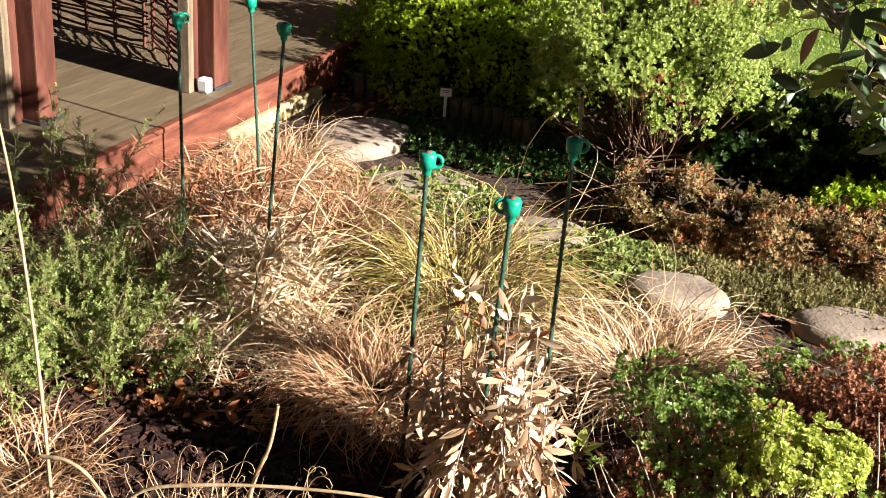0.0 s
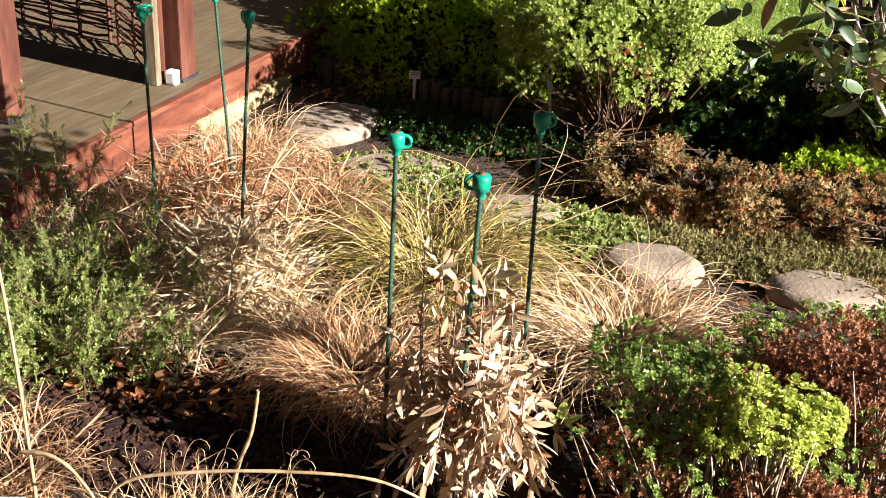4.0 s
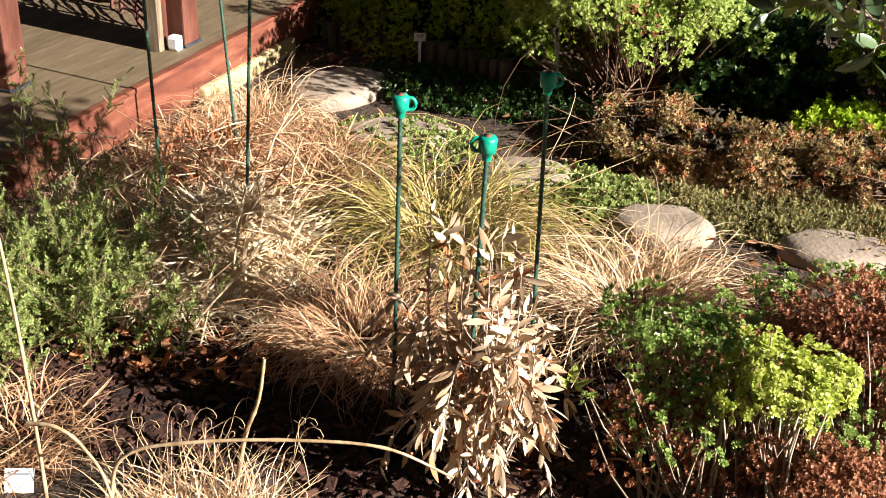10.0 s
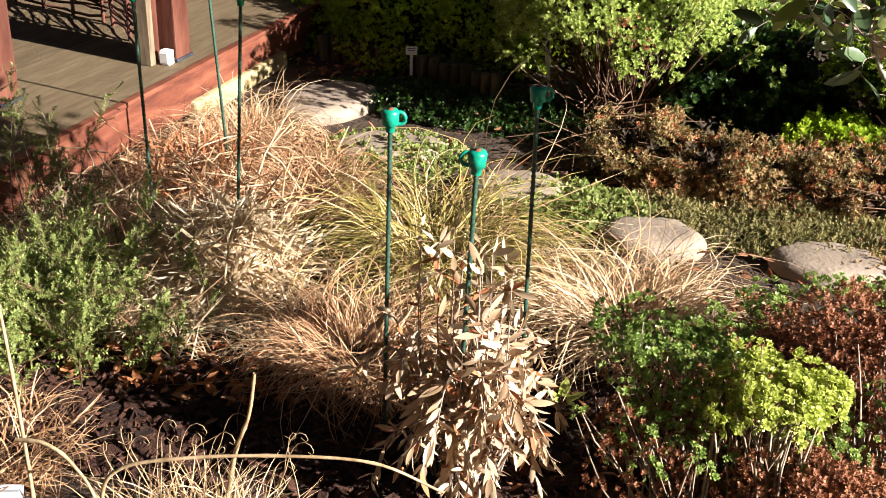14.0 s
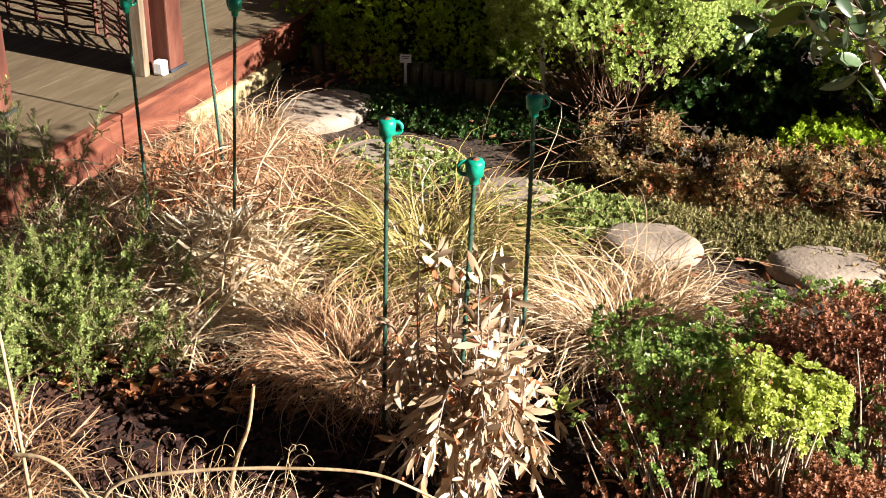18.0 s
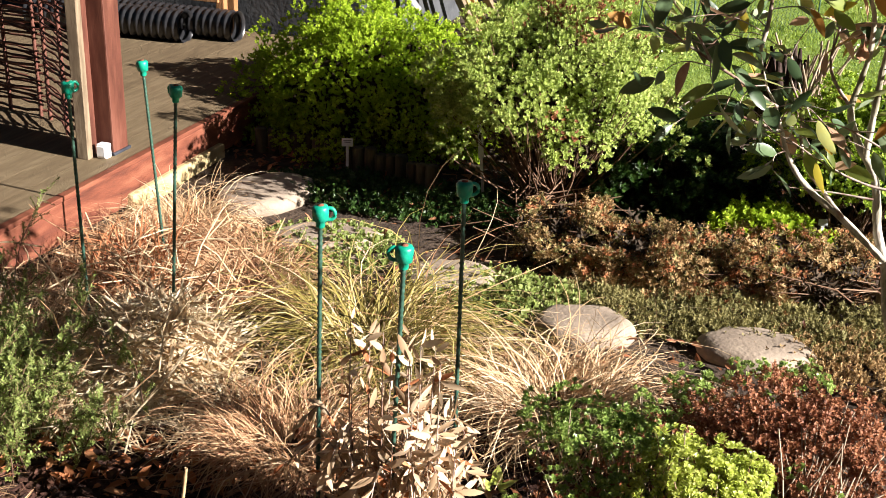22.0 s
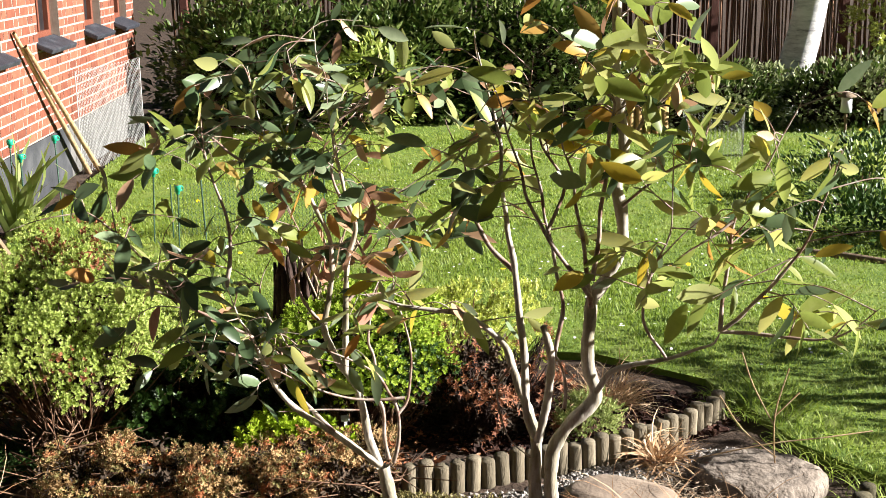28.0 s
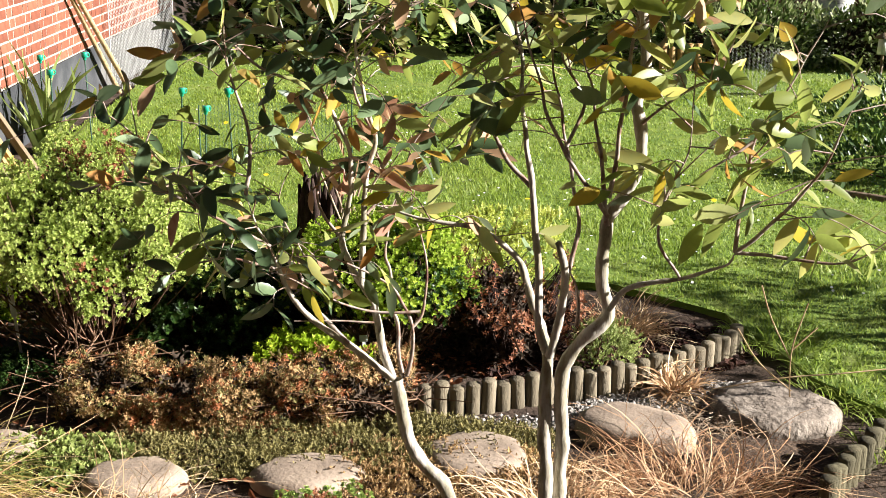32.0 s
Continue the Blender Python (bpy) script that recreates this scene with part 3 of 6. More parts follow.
v = np.stack([np.c_[pts - sd, z0], np.c_[pts + sd, z0], np.c_[pts + lean * 0.4 + sd * 0.8, z0 + hgt * 0.6], np.c_[pts + lean * 0.4 - sd * 0.8, z0 + hgt * 0.6], np.c_[pts + lean, z0 + hgt]], 1)
base = (np.arange(n) * 5)[:, None]
tagged(put("lawn_grass", mesh_of("lawn_grass", v.reshape(-1, 3), [base + np.array([[0, 1, 2, 3]]), base + np.array([[3, 2, 4]])], M["grass_green"])), "short bright green lawn grass blades", "grass", kind="stuff")
# daisies and dandelions
fp = rng.uniform([-2, 5.2], [6, 13], (900, 2))
fp = fp[in_poly(fp[:, 0], fp[:, 1], LAWN)]
fz = np.c_[fp, np.full(len(fp), 0.075)]
v, f = scatter((np.array([(np.cos(a), np.sin(a), 0) for a in np.linspace(0, 2 * np.pi, 7)[:-1]]), np.array([(0, 1, 2), (0, 2, 3), (0, 3, 4), (0, 4, 5)])), fz[60:], np.tile([1.0, 0, 0], (len(fz) - 60, 1)), 0.008)
tagged(put("daisies", mesh_of("daisies", v, f, M["petal_white"])), "small white daisies dotted over the lawn", "flowers", kind="stuff")
v, f = scatter((np.array([(np.cos(a), np.sin(a), 0.2) for a in np.linspace(0, 2 * np.pi, 7)[:-1]]), np.array([(0, 1, 2), (0, 2, 3), (0, 3, 4), (0, 4, 5)])), fz[:60] + [0, 0, 0.02], np.tile([1.0, 0, 0], (60, 1)), 0.017)
tagged(put("dandelions", mesh_of("dandelions", v, f, M["petal_yellow"])), "yellow dandelion heads in the lawn", "flowers", kind="stuff")

# ---- unseen wall added behind the viewpoint to block sky light ----
bm = box_bm(13.0, 0.25, 5.2, (-1.5, -1.6, 2.55))
tagged(part("wall_rear", bm, M["brick_far"]), "plain unseen brick slab added behind the camera to block sky light", "wall", kind="structure")

# ---- deck ----
deck = tagged(put("deck", None), "low timber deck of wide worn planks", "deck", kind="structure")
plank_me = box_bm(0.1405, 4.9, 0.028)
plank_mesh = bpy.data.meshes.new("plank")
plank_me.to_mesh(plank_mesh)
plank_me.free()
plank_mesh.materials.append(M["deck"])
for k in range(25):
    put("plank", plank_mesh, deck, "", (-2.87 - 0.142 * k, 3.9, 0.186))
part("fascia", box_bm(0.03, 4.9, 0.155, bevel=0.004), M["fascia"], deck, "red-stained timber fascia board", (-2.783, 3.9, 0.105))
part("edge_trim", box_bm(0.035, 4.9, 0.02, bevel=0.004), M["fascia"], deck, "", (-2.781, 3.9, 0.194))
part("joists", box_bm(3.4, 4.8, 0.12), M["deadwood"], deck, "", (-4.52, 3.9, 0.105))
part("footing", box_bm(0.05, 0.75, 0.11, bevel=0.012), M["sandstone"], deck, "pale sandy footing under the deck edge", (-2.765, 4.43, 0.02))


def deck_post(x, y, h, label):
    t = thing("deck_post", label, "post", (x, y, 0.2))
    part("shaft", box_bm(0.105, 0.105, h, (0, 0, h / 2), bevel=0.006), M["redwood"], t)
    part("batten", box_bm(0.05, 0.035, h, (-0.03, -0.13, h / 2), bevel=0.003), M["greywood"], t, "weathered grey-brown batten")
    part("panel", box_bm(0.018, 0.065, h, (-0.035, -0.083, h / 2)), M["redwood"], t, "dark varnished board between post and batten")
    part("shoe", box_bm(0.12, 0.12, 0.012, (0, 0, 0.006), bevel=0.002), M["slate"], t)
    return t


deck_post(-2.925, 4.19, 1.9, "red-brown square timber post with a grey batten on the deck edge")
deck_post(-3.2, 3.47, 1.9, "dark red-brown square timber post at the deck edge")

t = thing("outdoor_socket_box", "small white plastic box at the foot of the post", "box", (-2.893, 4.1, 0.2))
part("case", box_bm(0.045, 0.04, 0.06, (0, 0, 0.03), bevel=0.006), M["white_plastic"], t)
part("lid", box_bm(0.036, 0.006, 0.042, (0, -0.022, 0.031), bevel=0.002), M["white_plastic"], t)


def woven_screen(a, b, h, label):
    """A woven willow hurdle from a to b on the deck."""
    t = thing("woven_screen", label, "screen", (0, 0, 0), "woven willow screens")
    a, b = np.array(a), np.array(b)
    length = np.linalg.norm(b - a)
    d = (b - a) / length
    nrm = np.array([-d[1], d[0]])
    stakes = np.linspace(0.03, length - 0.03, max(3, int(length / 0.15)))
    for s in stakes:
        q = a + d * s
        v, f = tubes([([(q[0], q[1], 0.2), (q[0], q[1], 0.2 + h)], 0.009)], 6)
        put("upright", mesh_of("upright", v, f, M["willow"]), t)
    lines = []
    z, k = 0.22, 0
    while z < 0.2 + h:
        ss = np.linspace(0, length, 16)
        off = 0.012 * np.sin(ss / (stakes[1] - stakes[0]) * np.pi + k * np.pi)
        p = a[None] + d[None] * ss[:, None] + nrm[None] * off[:, None]
        lines.append((np.c_[p, z + 0.006 * np.sin(ss * 9 + k) + rng.normal(0, 0.002, 16)], 0.0055 * rng.uniform(0.8, 1.2)))
        z += 0.0145 if k % 9 else 0.032
        k += 1
    v, f = tubes(lines, 4)
    tagged(put("weave", mesh_of("weave", v, f, M["willow"]), t, "dark reddish woven willow rods"), kind="stuff")


woven_screen((-3.42, 4.46), (-2.99, 4.13), 1.25, "dark woven willow screen standing on the deck by the post")
woven_screen((-4.25, 4.62), (-3.44, 4.47), 1.25, "dark woven willow screen standing across the deck")


def corrugated_pipe(a, b, r, label):
    t = thing("drainage_pipe", label, "pipe", (0, 0, 0), "black drainage pipes")
    a, b = np.array(a, float), np.array(b, float)
    k = int(np.linalg.norm(b - a) / 0.011)
    s = np.linspace(0, 1, k)
    p = a + (b - a) * s[:, None]
    v, f = tubes([(p, r * (1 + 0.09 * np.where(np.arange(k) % 4 < 2, 1, -1)))], 18)
    put("hose", mesh_of("hose", v, f, M["black_plastic"], True), t)


corrugated_pipe((-4.6, 5.95, 0.285), (-3.62, 5.98, 0.285), 0.085, "coil-ribbed black plastic drainage pipe lying on the deck")
corrugated_pipe((-4.5, 6.14, 0.28), (-3.38, 6.12, 0.28), 0.08, "ribbed black plastic drainage pipe lying on the deck")

t = thing("garden_bench", "pale unpainted wooden slatted bench on the deck", "bench", (-3.9, 6.2, 0.2))
for x in (-0.42, 0.38):
    for y in (0.0, 0.12):
        part("leg", box_bm(0.05, 0.045, 0.75, (x, y, 0.375), bevel=0.004), M["oak"], t)
for z in (0.22, 0.31, 0.42):
    part("slat", box_bm(0.8, 0.02, 0.06, (-0.02, -0.034, z), bevel=0.003), M["oak"], t)
part("seat", box_bm(0.86, 0.2, 0.03, (-0.02, 0.06, 0.5), bevel=0.004), M["oak"], t)

# ---- house ----
WX, Y0, Y1, PL = -2.8, 6.46, 13.9, 0.45
WINS = [(8.72, 9.36), (10.3, 10.95), (11.8, 12.42), (13.0, 13.55)]
house_front = tagged(put("wall_south", None), "orange-red brick house wall above a dark plinth", "wall", kind="structure")
house_side = tagged(put("wall_east", None), "long sunlit red brick house wall with narrow windows", "wall", kind="structure")
part("core", box_bm(3.6, 0.24, 2.4, (WX - 1.815, Y0 + 0.1205, PL + 1.2)), M["mortar"], house_front)
part("plinth", box_bm(3.6, 0.26, PL, (WX - 1.79, Y0 + 0.12, PL / 2 - 0.002), bevel=0.006), M["plinth"], house_front, "dark grey rendered plinth")
spans = [Y0 + 0.25] + [y for w in WINS for y in w] + [Y1]
for k in range(0, len(spans), 2):
    part("core", box_bm(0.24, spans[k + 1] - spans[k], 2.4, (WX - 0.1205, (spans[k] + spans[k + 1]) / 2, PL + 1.2)), M["mortar"], house_side)
for a, b in WINS:
    part("core", box_bm(0.24, b - a, 0.74, (WX - 0.1205, (a + b) / 2, PL + 0.37)), M["mortar"], house_side)
    part("core", box_bm(0.24, b - a, 0.45, (WX - 0.1205, (a + b) / 2, 2.625)), M["mortar"], house_side)
part("plinth", box_bm(0.26, 10.95 - Y0 - 0.26, PL, (WX - 0.12, (Y0 + 0.26 + 10.95) / 2, PL / 2 - 0.002), bevel=0.006), M["plinth"], house_side, "dark grey rendered plinth")
part("plinth", box_bm(0.26, Y1 - 10.95, PL, (WX - 0.12, (10.95 + Y1) / 2, PL / 2 - 0.002), bevel=0.006), M["pale_render"], house_side, "pale grey rendered plinth")
part("wall_end", box_bm(3.4, 0.24, 2.85, (WX - 1.96, Y1 - 0.14, 1.425)), M["mortar"], house_side)

for k, (a, b) in enumerate(WINS):
    w = tagged(put("window_%d" % (k + 1), None), "narrow brown wooden window over a slate sill", "window", kind="structure")
    c, wd = (a + b) / 2, b - a
    for y in (a + 0.03, b - 0.03):
        part("frame", box_bm(0.06, 0.06, 1.2, (WX - 0.1, y, 1.8), bevel=0.004), M["window_wood"], w)
    part("frame", box_bm(0.06, wd - 0.12, 0.07, (WX - 0.1, c, 1.235), bevel=0.004), M["window_wood"], w)
    part("frame", box_bm(0.05, 0.035, 1.1, (WX - 0.1, c, 1.82), bevel=0.003), M["window_wood"], w)
    part("pane", box_bm(0.008, wd - 0.12, 1.1, (WX - 0.115, c, 1.82)), M["black_plastic"], w, "dark window glass")
    part("window_sill", box_bm(0.2, wd + 0.1, 0.04, (WX + 0.03, c, 1.17), bevel=0.008, rot=Matrix.Rotation(radians(24), 4, "Y")), M["slate"], w, "dark slate sloping sill")

t = thing("downpipe", "grey zinc rainwater downpipe on the brick wall", "pipe", (WX + 0.055, 6.98, 0))
v, f = tubes([(spline([(0, 0, 2.4), (0, 0, 0.55), (0, 0, 0.42), (0.03, 0.03, 0.33), (0.07, 0.06, 0.26)], 5), 0.036)], 14)
put("tube", mesh_of("tube", v, f, M["zinc"], True), t)
for z in (0.75, 1.7):
    part("bracket", box_bm(0.06, 0.09, 0.03, (-0.035, 0, z), bevel=0.003), M["zinc"], t)
part("gully", box_bm(0.16, 0.18, 0.12, (0.07, 0.05, 0.05), bevel=0.01), M["slate"], t)

for k, (y0, y1, z1, w, m) in enumerate([(7.72, 6.78, 1.2, 0.085, "pine"), (7.82, 6.9, 1.15, 0.075, "pine"), (7.58, 6.68, 1.25, 0.06, "greywood"), (8.0, 7.05, 1.2, 0.06, "greywood")]):
    a, b = Vector((-2.5 + 0.02 * k, y0, 0.0)), Vector((-2.725, y1, z1))
    d = (b - a)
    rot = d.to_track_quat("Z", "X").to_matrix().to_4x4()
    t = thing("timber_board", "sawn timber board leaning on the house wall", "board", (0, 0, 0), "boards leaning on the wall")
    part("board", box_bm(0.028, w, d.length, bevel=0.003), M[m], t, "", Matrix.Translation((a + b) / 2) @ rot)
for k, (p, q) in enumerate([((-2.69, 11.12, 0), (-2.772, 9.6, 1.33)), ((-2.62, 11.22, 0), (-2.73, 9.72, 1.22))]):
    t = thing("pole", "long pale wooden pole leaning on the brick wall", "pole", (0, 0, 0), "poles leaning on the wall")
    v, f = tubes([(np.linspace(p, q, 5), [0.024, 0.022, 0.021, 0.018, 0.015])], 8)
    put("shaft", mesh_of("shaft", v, f, M["cane"], True), t)


def wire_sheet(pfun, cols, rows, name, label, material=None):
    t = thing(name, label, "wire mesh")
    lines = []
    for c in range(cols + 1):
        pts_ = []
        for r in range(rows * 2 + 1):
            s = c + (0.42 if (r // 1 + c) % 2 else -0.42) * 0.5
            pts_.append(pfun(s / cols, r / (rows * 2)))
        lines.append((np.array(pts_), 0.0022))
    v, f = tubes(lines, 3)
    tagged(put("mesh_wire", mesh_of("mesh_wire", v, f, material or M["wire"]), t), kind="stuff")
    for s in (0.0, 1.0):
        v, f = tubes([(np.array([pfun(s, r) for r in np.linspace(0, 1, 4)]), 0.005)], 5)
        put("edge_rod", mesh_of("edge_rod", v, f, material or M["wire"]), t)
    return t


wire_sheet(lambda s, r: (-2.74 + 0.3 * s, 11.1 + 1.2 * s + 0.04 * math.sin(s * 9), r * 0.9), 48, 26, "netting_screen", "galvanised wire netting panel leaning by the brick wall")
wire_sheet(lambda s, r: (2.86 + 0.27 * math.cos(s * 6.28), 11.25 + 0.26 * math.sin(s * 6.28), r * 0.44), 44, 14, "wire_cage", "round wire netting cage on the lawn edge")

# ---- tree beside the lawn ----
t = thing("garden_tree", "leafy young tree beside the lawn casting shade", "tree", (4.9, 4.75, 0))
v, f = tubes([(spline([(0, 0, -0.02), (0.02, 0.02, 0.6), (-0.02, 0.05, 1.3), (0.02, 0.06, 2.1)], 5), np.linspace(0.04, 0.012, 16))], 10)
put("trunk", mesh_of("trunk", v, f, M["twig"]), t)
for k in range(9):
    a = k * 2.4
    b = np.array([0, 0.04, 0.75 + 0.13 * k])
    e = b + np.array([0.55 * math.cos(a), 0.55 * math.sin(a), 0.3]) * rng.uniform(0.8, 1.2)
    v, f = tubes([(spline([b, (b + e) / 2 + np.array([0, 0, -0.03]), e], 5), np.linspace(0.014, 0.004, 11))], 6)
    put("limb", mesh_of("limb", v, f, M["twig"]), t)
p, nr = dome_points(1500, (0, 0.2, 1.25), (0.65, 0.8, 0.6), 0.3, 14.0, -0.8, 0.8, 0.14, 9)
v, f = scatter(LEAF, p, nr + rng.normal(0, 0.6, p.shape), 0.075 * rng.uniform(0.7, 1.2, len(p)), jitter=1.0)
put("foliage", mesh_of("foliage", v, f, M["lf_hedge"]), t)

# ---- fences and far planting ----
fence = tagged(put("fence", None), "brown reed screening fence on dark posts", "fence", kind="structure")
for k, x in enumerate(np.arange(-2.55, 9, 1.6)):
    part("post", box_bm(0.09, 0.09, 2.1, (x, 15.55, 1.05), bevel=0.005), M["fence_wood"], fence)
for z in (0.4, 1.5):
    part("rail", box_bm(12.4, 0.04, 0.09, (3.5, 15.6, z), bevel=0.004), M["fence_wood"], fence)
lines = []
for x in np.arange(-2.7, 9.5, 0.022):
    xx = x + rng.normal(0, 0.006)
    lines.append(([(xx, 15.66 + rng.normal(0, 0.01), 0), (xx + rng.normal(0, 0.03), 15.66 + rng.normal(0, 0.01), 1.9 + rng.normal(0, 0.07))], 0.011 * rng.uniform(0.7, 1.2)))
v, f = tubes(lines, 4)
tagged(put("reed_mass", mesh_of("reed_mass", v, f, M["reed"]), fence), kind="stuff")

t = thing("birch_tree", "white-barked birch trunk leaning beside the fence", "tree", (4.475, 13.99, 0))
p = spline([(-0.2, 0, -0.05), (-0.08, 0, 0.5), (0.05, 0, 1.1), (0.2, 0, 2.2), (0.35, 0.1, 3.6)], 6)
v, f = tubes([(p, np.linspace(0.21, 0.147, len(p)))], 18)
put("trunk", mesh_of("trunk", v, f, M["birch_bark"], True), t)


def leafy_shrub(name, label, centre, radii, n, size, material, template=LEAF, seed=0.0, lump=0.25, stem_n=24, extra=(), low=-0.25, core=0):
    return bush(name, label, "shrub", centre, radii, n, size, material, template, lump, seed, low, 0.45, 7 if radii[2] < 0.7 else stem_n, M["twig"], 0.2, extra, 0.008, 0.0, 0.13, 9, core)


leafy_shrub("evergreen_shrub", "dense dark evergreen shrub in front of the fence", (-1.5, 13.95, 0.5), (1.1, 0.75, 0.85), 8500, 0.1, M["lf_hedge"], seed=1, low=-0.6, core=500)
leafy_shrub("evergreen_shrub", "dark glossy evergreen shrub at the end of the lawn", (0.1, 14.1, 0.5), (1.0, 0.75, 0.85), 8500, 0.1, M["lf_hedge"], seed=2, low=-0.6, core=500)
leafy_shrub("evergreen_shrub", "tall dark evergreen shrub by the reed fence", (1.6, 14.2, 0.5), (0.95, 0.7, 0.85), 7500, 0.1, M["lf_hedge"], seed=3, low=-0.6, core=500)
leafy_shrub("lime_shrub", "fresh yellow-green leafy shrub before the dark hedge", (-0.25, 13.25, 0.4), (0.42, 0.3, 0.5), 1100, 0.1, M["lf_hebe"], seed=9, low=-0.6)
leafy_shrub("variegated_shrub", "grey-green variegated shrub in front of the birch", (3.1, 13.1, 0.24), (0.95, 0.5, 0.36), 4600, 0.075, M["lf_hedge"], seed=4, extra=(("pale_foliage", 0.4, M["lf_pale"]),), low=-0.6, core=400)
leafy_shrub("variegated_shrub", "pale-leaved low shrub at the foot of the birch", (4.8, 13.0, 0.24), (1.1, 0.5, 0.36), 4600, 0.075, M["lf_pale"], seed=5, extra=(("dark_foliage", 0.45, M["lf_hedge"]),), low=-0.6, core=400)
leafy_shrub("conifer_shrub", "yellow-green feathery conifer beside the birch", (6.45, 14.95, 0.7), (1.0, 0.5, 1.4), 3000, 0.13, M["lf_lime"], SHOOT_FINE, seed=6, low=-0.6, core=700)
leafy_shrub("border_plant", "dark green leafy clump at the lawn's edge", (3.75, 7.75, 0.05), (0.6, 0.45, 0.2), 2200, 0.045, M["lf_dark"], seed=7)
leafy_shrub("border_plant", "green leafy perennials beside the lawn", (4.3, 10.3, 0.05), (0.8, 0.6, 0.22), 2200, 0.055, M["lf_dark"], seed=8)

leafy_shrub("border_plant", "low fresh green perennials in the flower border", (3.15, 8.05, 0.03), (0.55, 0.35, 0.2), 1500, 0.05, M["lf_dark"], seed=21)
leafy_shrub("border_plant", "leafy green border plants among dry stems", (3.5, 9.2, 0.05), (0.6, 0.5, 0.28), 1600, 0.055, M["lf_dark"], seed=22, extra=(("pale_foliage", 0.25, M["lf_hebe"]),))
t = thing("log_seat", "upright pale log rounds beneath the shrubs", "logs", (2.35, 12.6, 0))
for k in range(5):
    v, f = tubes([(np.array([(k * 0.085, 0, 0), (k * 0.085, 0, 0.3), (k * 0.085, 0, 0.301)]), [0.04, 0.04, 0.001])], 10)
    put("log", mesh_of("log", v, f, M["pine"], True), t)

# ---- stakes ----


def rebar_mesh(h):
    p = np.linspace((0, 0, -0.05), (0, 0, h), int(h / 0.0045))
    k = np.arange(len(p)) % 3
    v, f = tubes([(p, np.where(k == 0, 0.0064, 0.0047))], 8)
    return mesh_of("rod", v, f, M["rebar"], True)


def cap_mesh():
    """Rounded cup with a skirt and a hooked side loop."""
    v1, f1 = tubes([(np.array([(0, 0, -0.016), (0, 0, -0.014), (0, 0, 0.0), (0, 0, 0.002), (0, 0, 0.03), (0, 0, 0.036), (0, 0, 0.037)]), [0.009, 0.0105, 0.011, 0.018, 0.02, 0.0165, 0.0005])], 16)
    a = np.linspace(-1.9, 1.9, 11)
    ring = np.c_[0.02 + 0.013 * np.cos(a), np.zeros(11), 0.017 + 0.014 * np.sin(a)]
    v2, f2 = tubes([(ring, 0.0045)], 8)
    return mesh_of("cap", *join([(v1, f1), (v2, f2)]), M["cap_green"], True)


ROD, CAP = rebar_mesh(0.84), cap_mesh()
PLUG = mesh_of("cap_plug", *tubes([(np.array([(0, 0, 0.03), (0, 0, 0.0385), (0, 0, 0.0395)]), [0.0075, 0.0075, 0.0005])], 10), M["brick_far"], True)


def stake(x, y, z, lean, turn, label, h=0.84, mult=1.0):
    t = thing("garden_stake", label, "stake", pose(x, y, z, lean[0], lean[1], 0), "green capped garden stakes")
    put("rod", ROD if h == 0.84 else rebar_mesh(h), t, "dark green ribbed steel rod")
    cap = put("cap", CAP, t, "bright green plastic cap", Matrix.Translation((0, 0, h)) @ Matrix.Rotation(radians(turn), 4, "Z") @ Matrix.Diagonal((mult, mult, mult, 1)))
    put("cap_plug", PLUG, cap, "brown worn centre of the cap")
    return t


stake(-1.145, 2.385, 0, (0, 1.2), 20, "ribbed green steel stake with a bright green cap", 0.815)
stake(-0.895, 2.22, 0, (0, 2.3), 200, "green steel stake with a bright cap in the dead shrub", 0.825)
stake(-0.866, 2.6, 0, (0, 0.3), 30, "ribbed dark steel stake with a bright green cap", 0.84)
stake(-2.272, 3.07, 0, (0, -0.4), 60, "ribbed steel stake with a green cap near the deck", 0.8)
stake(-2.315, 3.6, 0, (0, -3.4), 120, "thin dark steel stake with a green cap near the deck", 0.735)
stake(-2.03, 3.172, 0, (0, 4.2), 160, "thin ribbed steel stake with a green cap in straw", 0.8)
for x, y, h in [(-2.62, 8.75, 0.62), (-2.5, 8.6, 0.55), (-2.33, 8.9, 0.62), (-1.55, 8.2, 0.5), (-1.35, 8.0, 0.42), (-1.1, 7.6, 0.6)]:
    stake(x, y, 0, (rng.normal(0, 2), rng.normal(0, 2)), 40, "slim stake with a green cap beside the lawn", h, 1.1)

# ---- stones ----


def boulder(name, label, x, y, rx, ry, h, turn, material, seed, rough=0.06, bury=0.5):
    bm = bmesh.new()
    bmesh.ops.create_icosphere(bm, subdivisions=4, radius=1)
    for vt in bm.verts:
        d = vt.co.copy()
        rr = min(1.0, math.hypot(d.x, d.y))
        ang = math.atan2(d.y, d.x)
        out = 1 + 0.13 * noise.noise(Vector((math.cos(ang) * 1.4, math.sin(ang) * 1.4, seed))) + 0.05 * noise.noise(Vector((math.cos(ang) * 4, math.sin(ang) * 4, seed)))
        push = (rr ** 0.9) * out
        z = (1 - rr ** 7) ** 0.5 * (1 if d.z >= 0 else -1)
        if d.z >= 0:
            z += 0.06 * d.x * rr + 0.1 * noise.noise(Vector((d.x * 2.2, d.y * 2.2, seed))) + rough * noise.noise(Vector((d.x * 7, d.y * 7, seed))) + rough * 0.5 * noise.noise(Vector((d.x * 17, d.y * 17, seed)))
        vt.co = Vector((math.cos(ang) * push * rx, math.sin(ang) * push * ry, z * h))
    return tagged(part(name, bm, material, None, "", pose(x, y, h * 0.25, 0, 0, turn), True), label, "stone", "stepping stones")


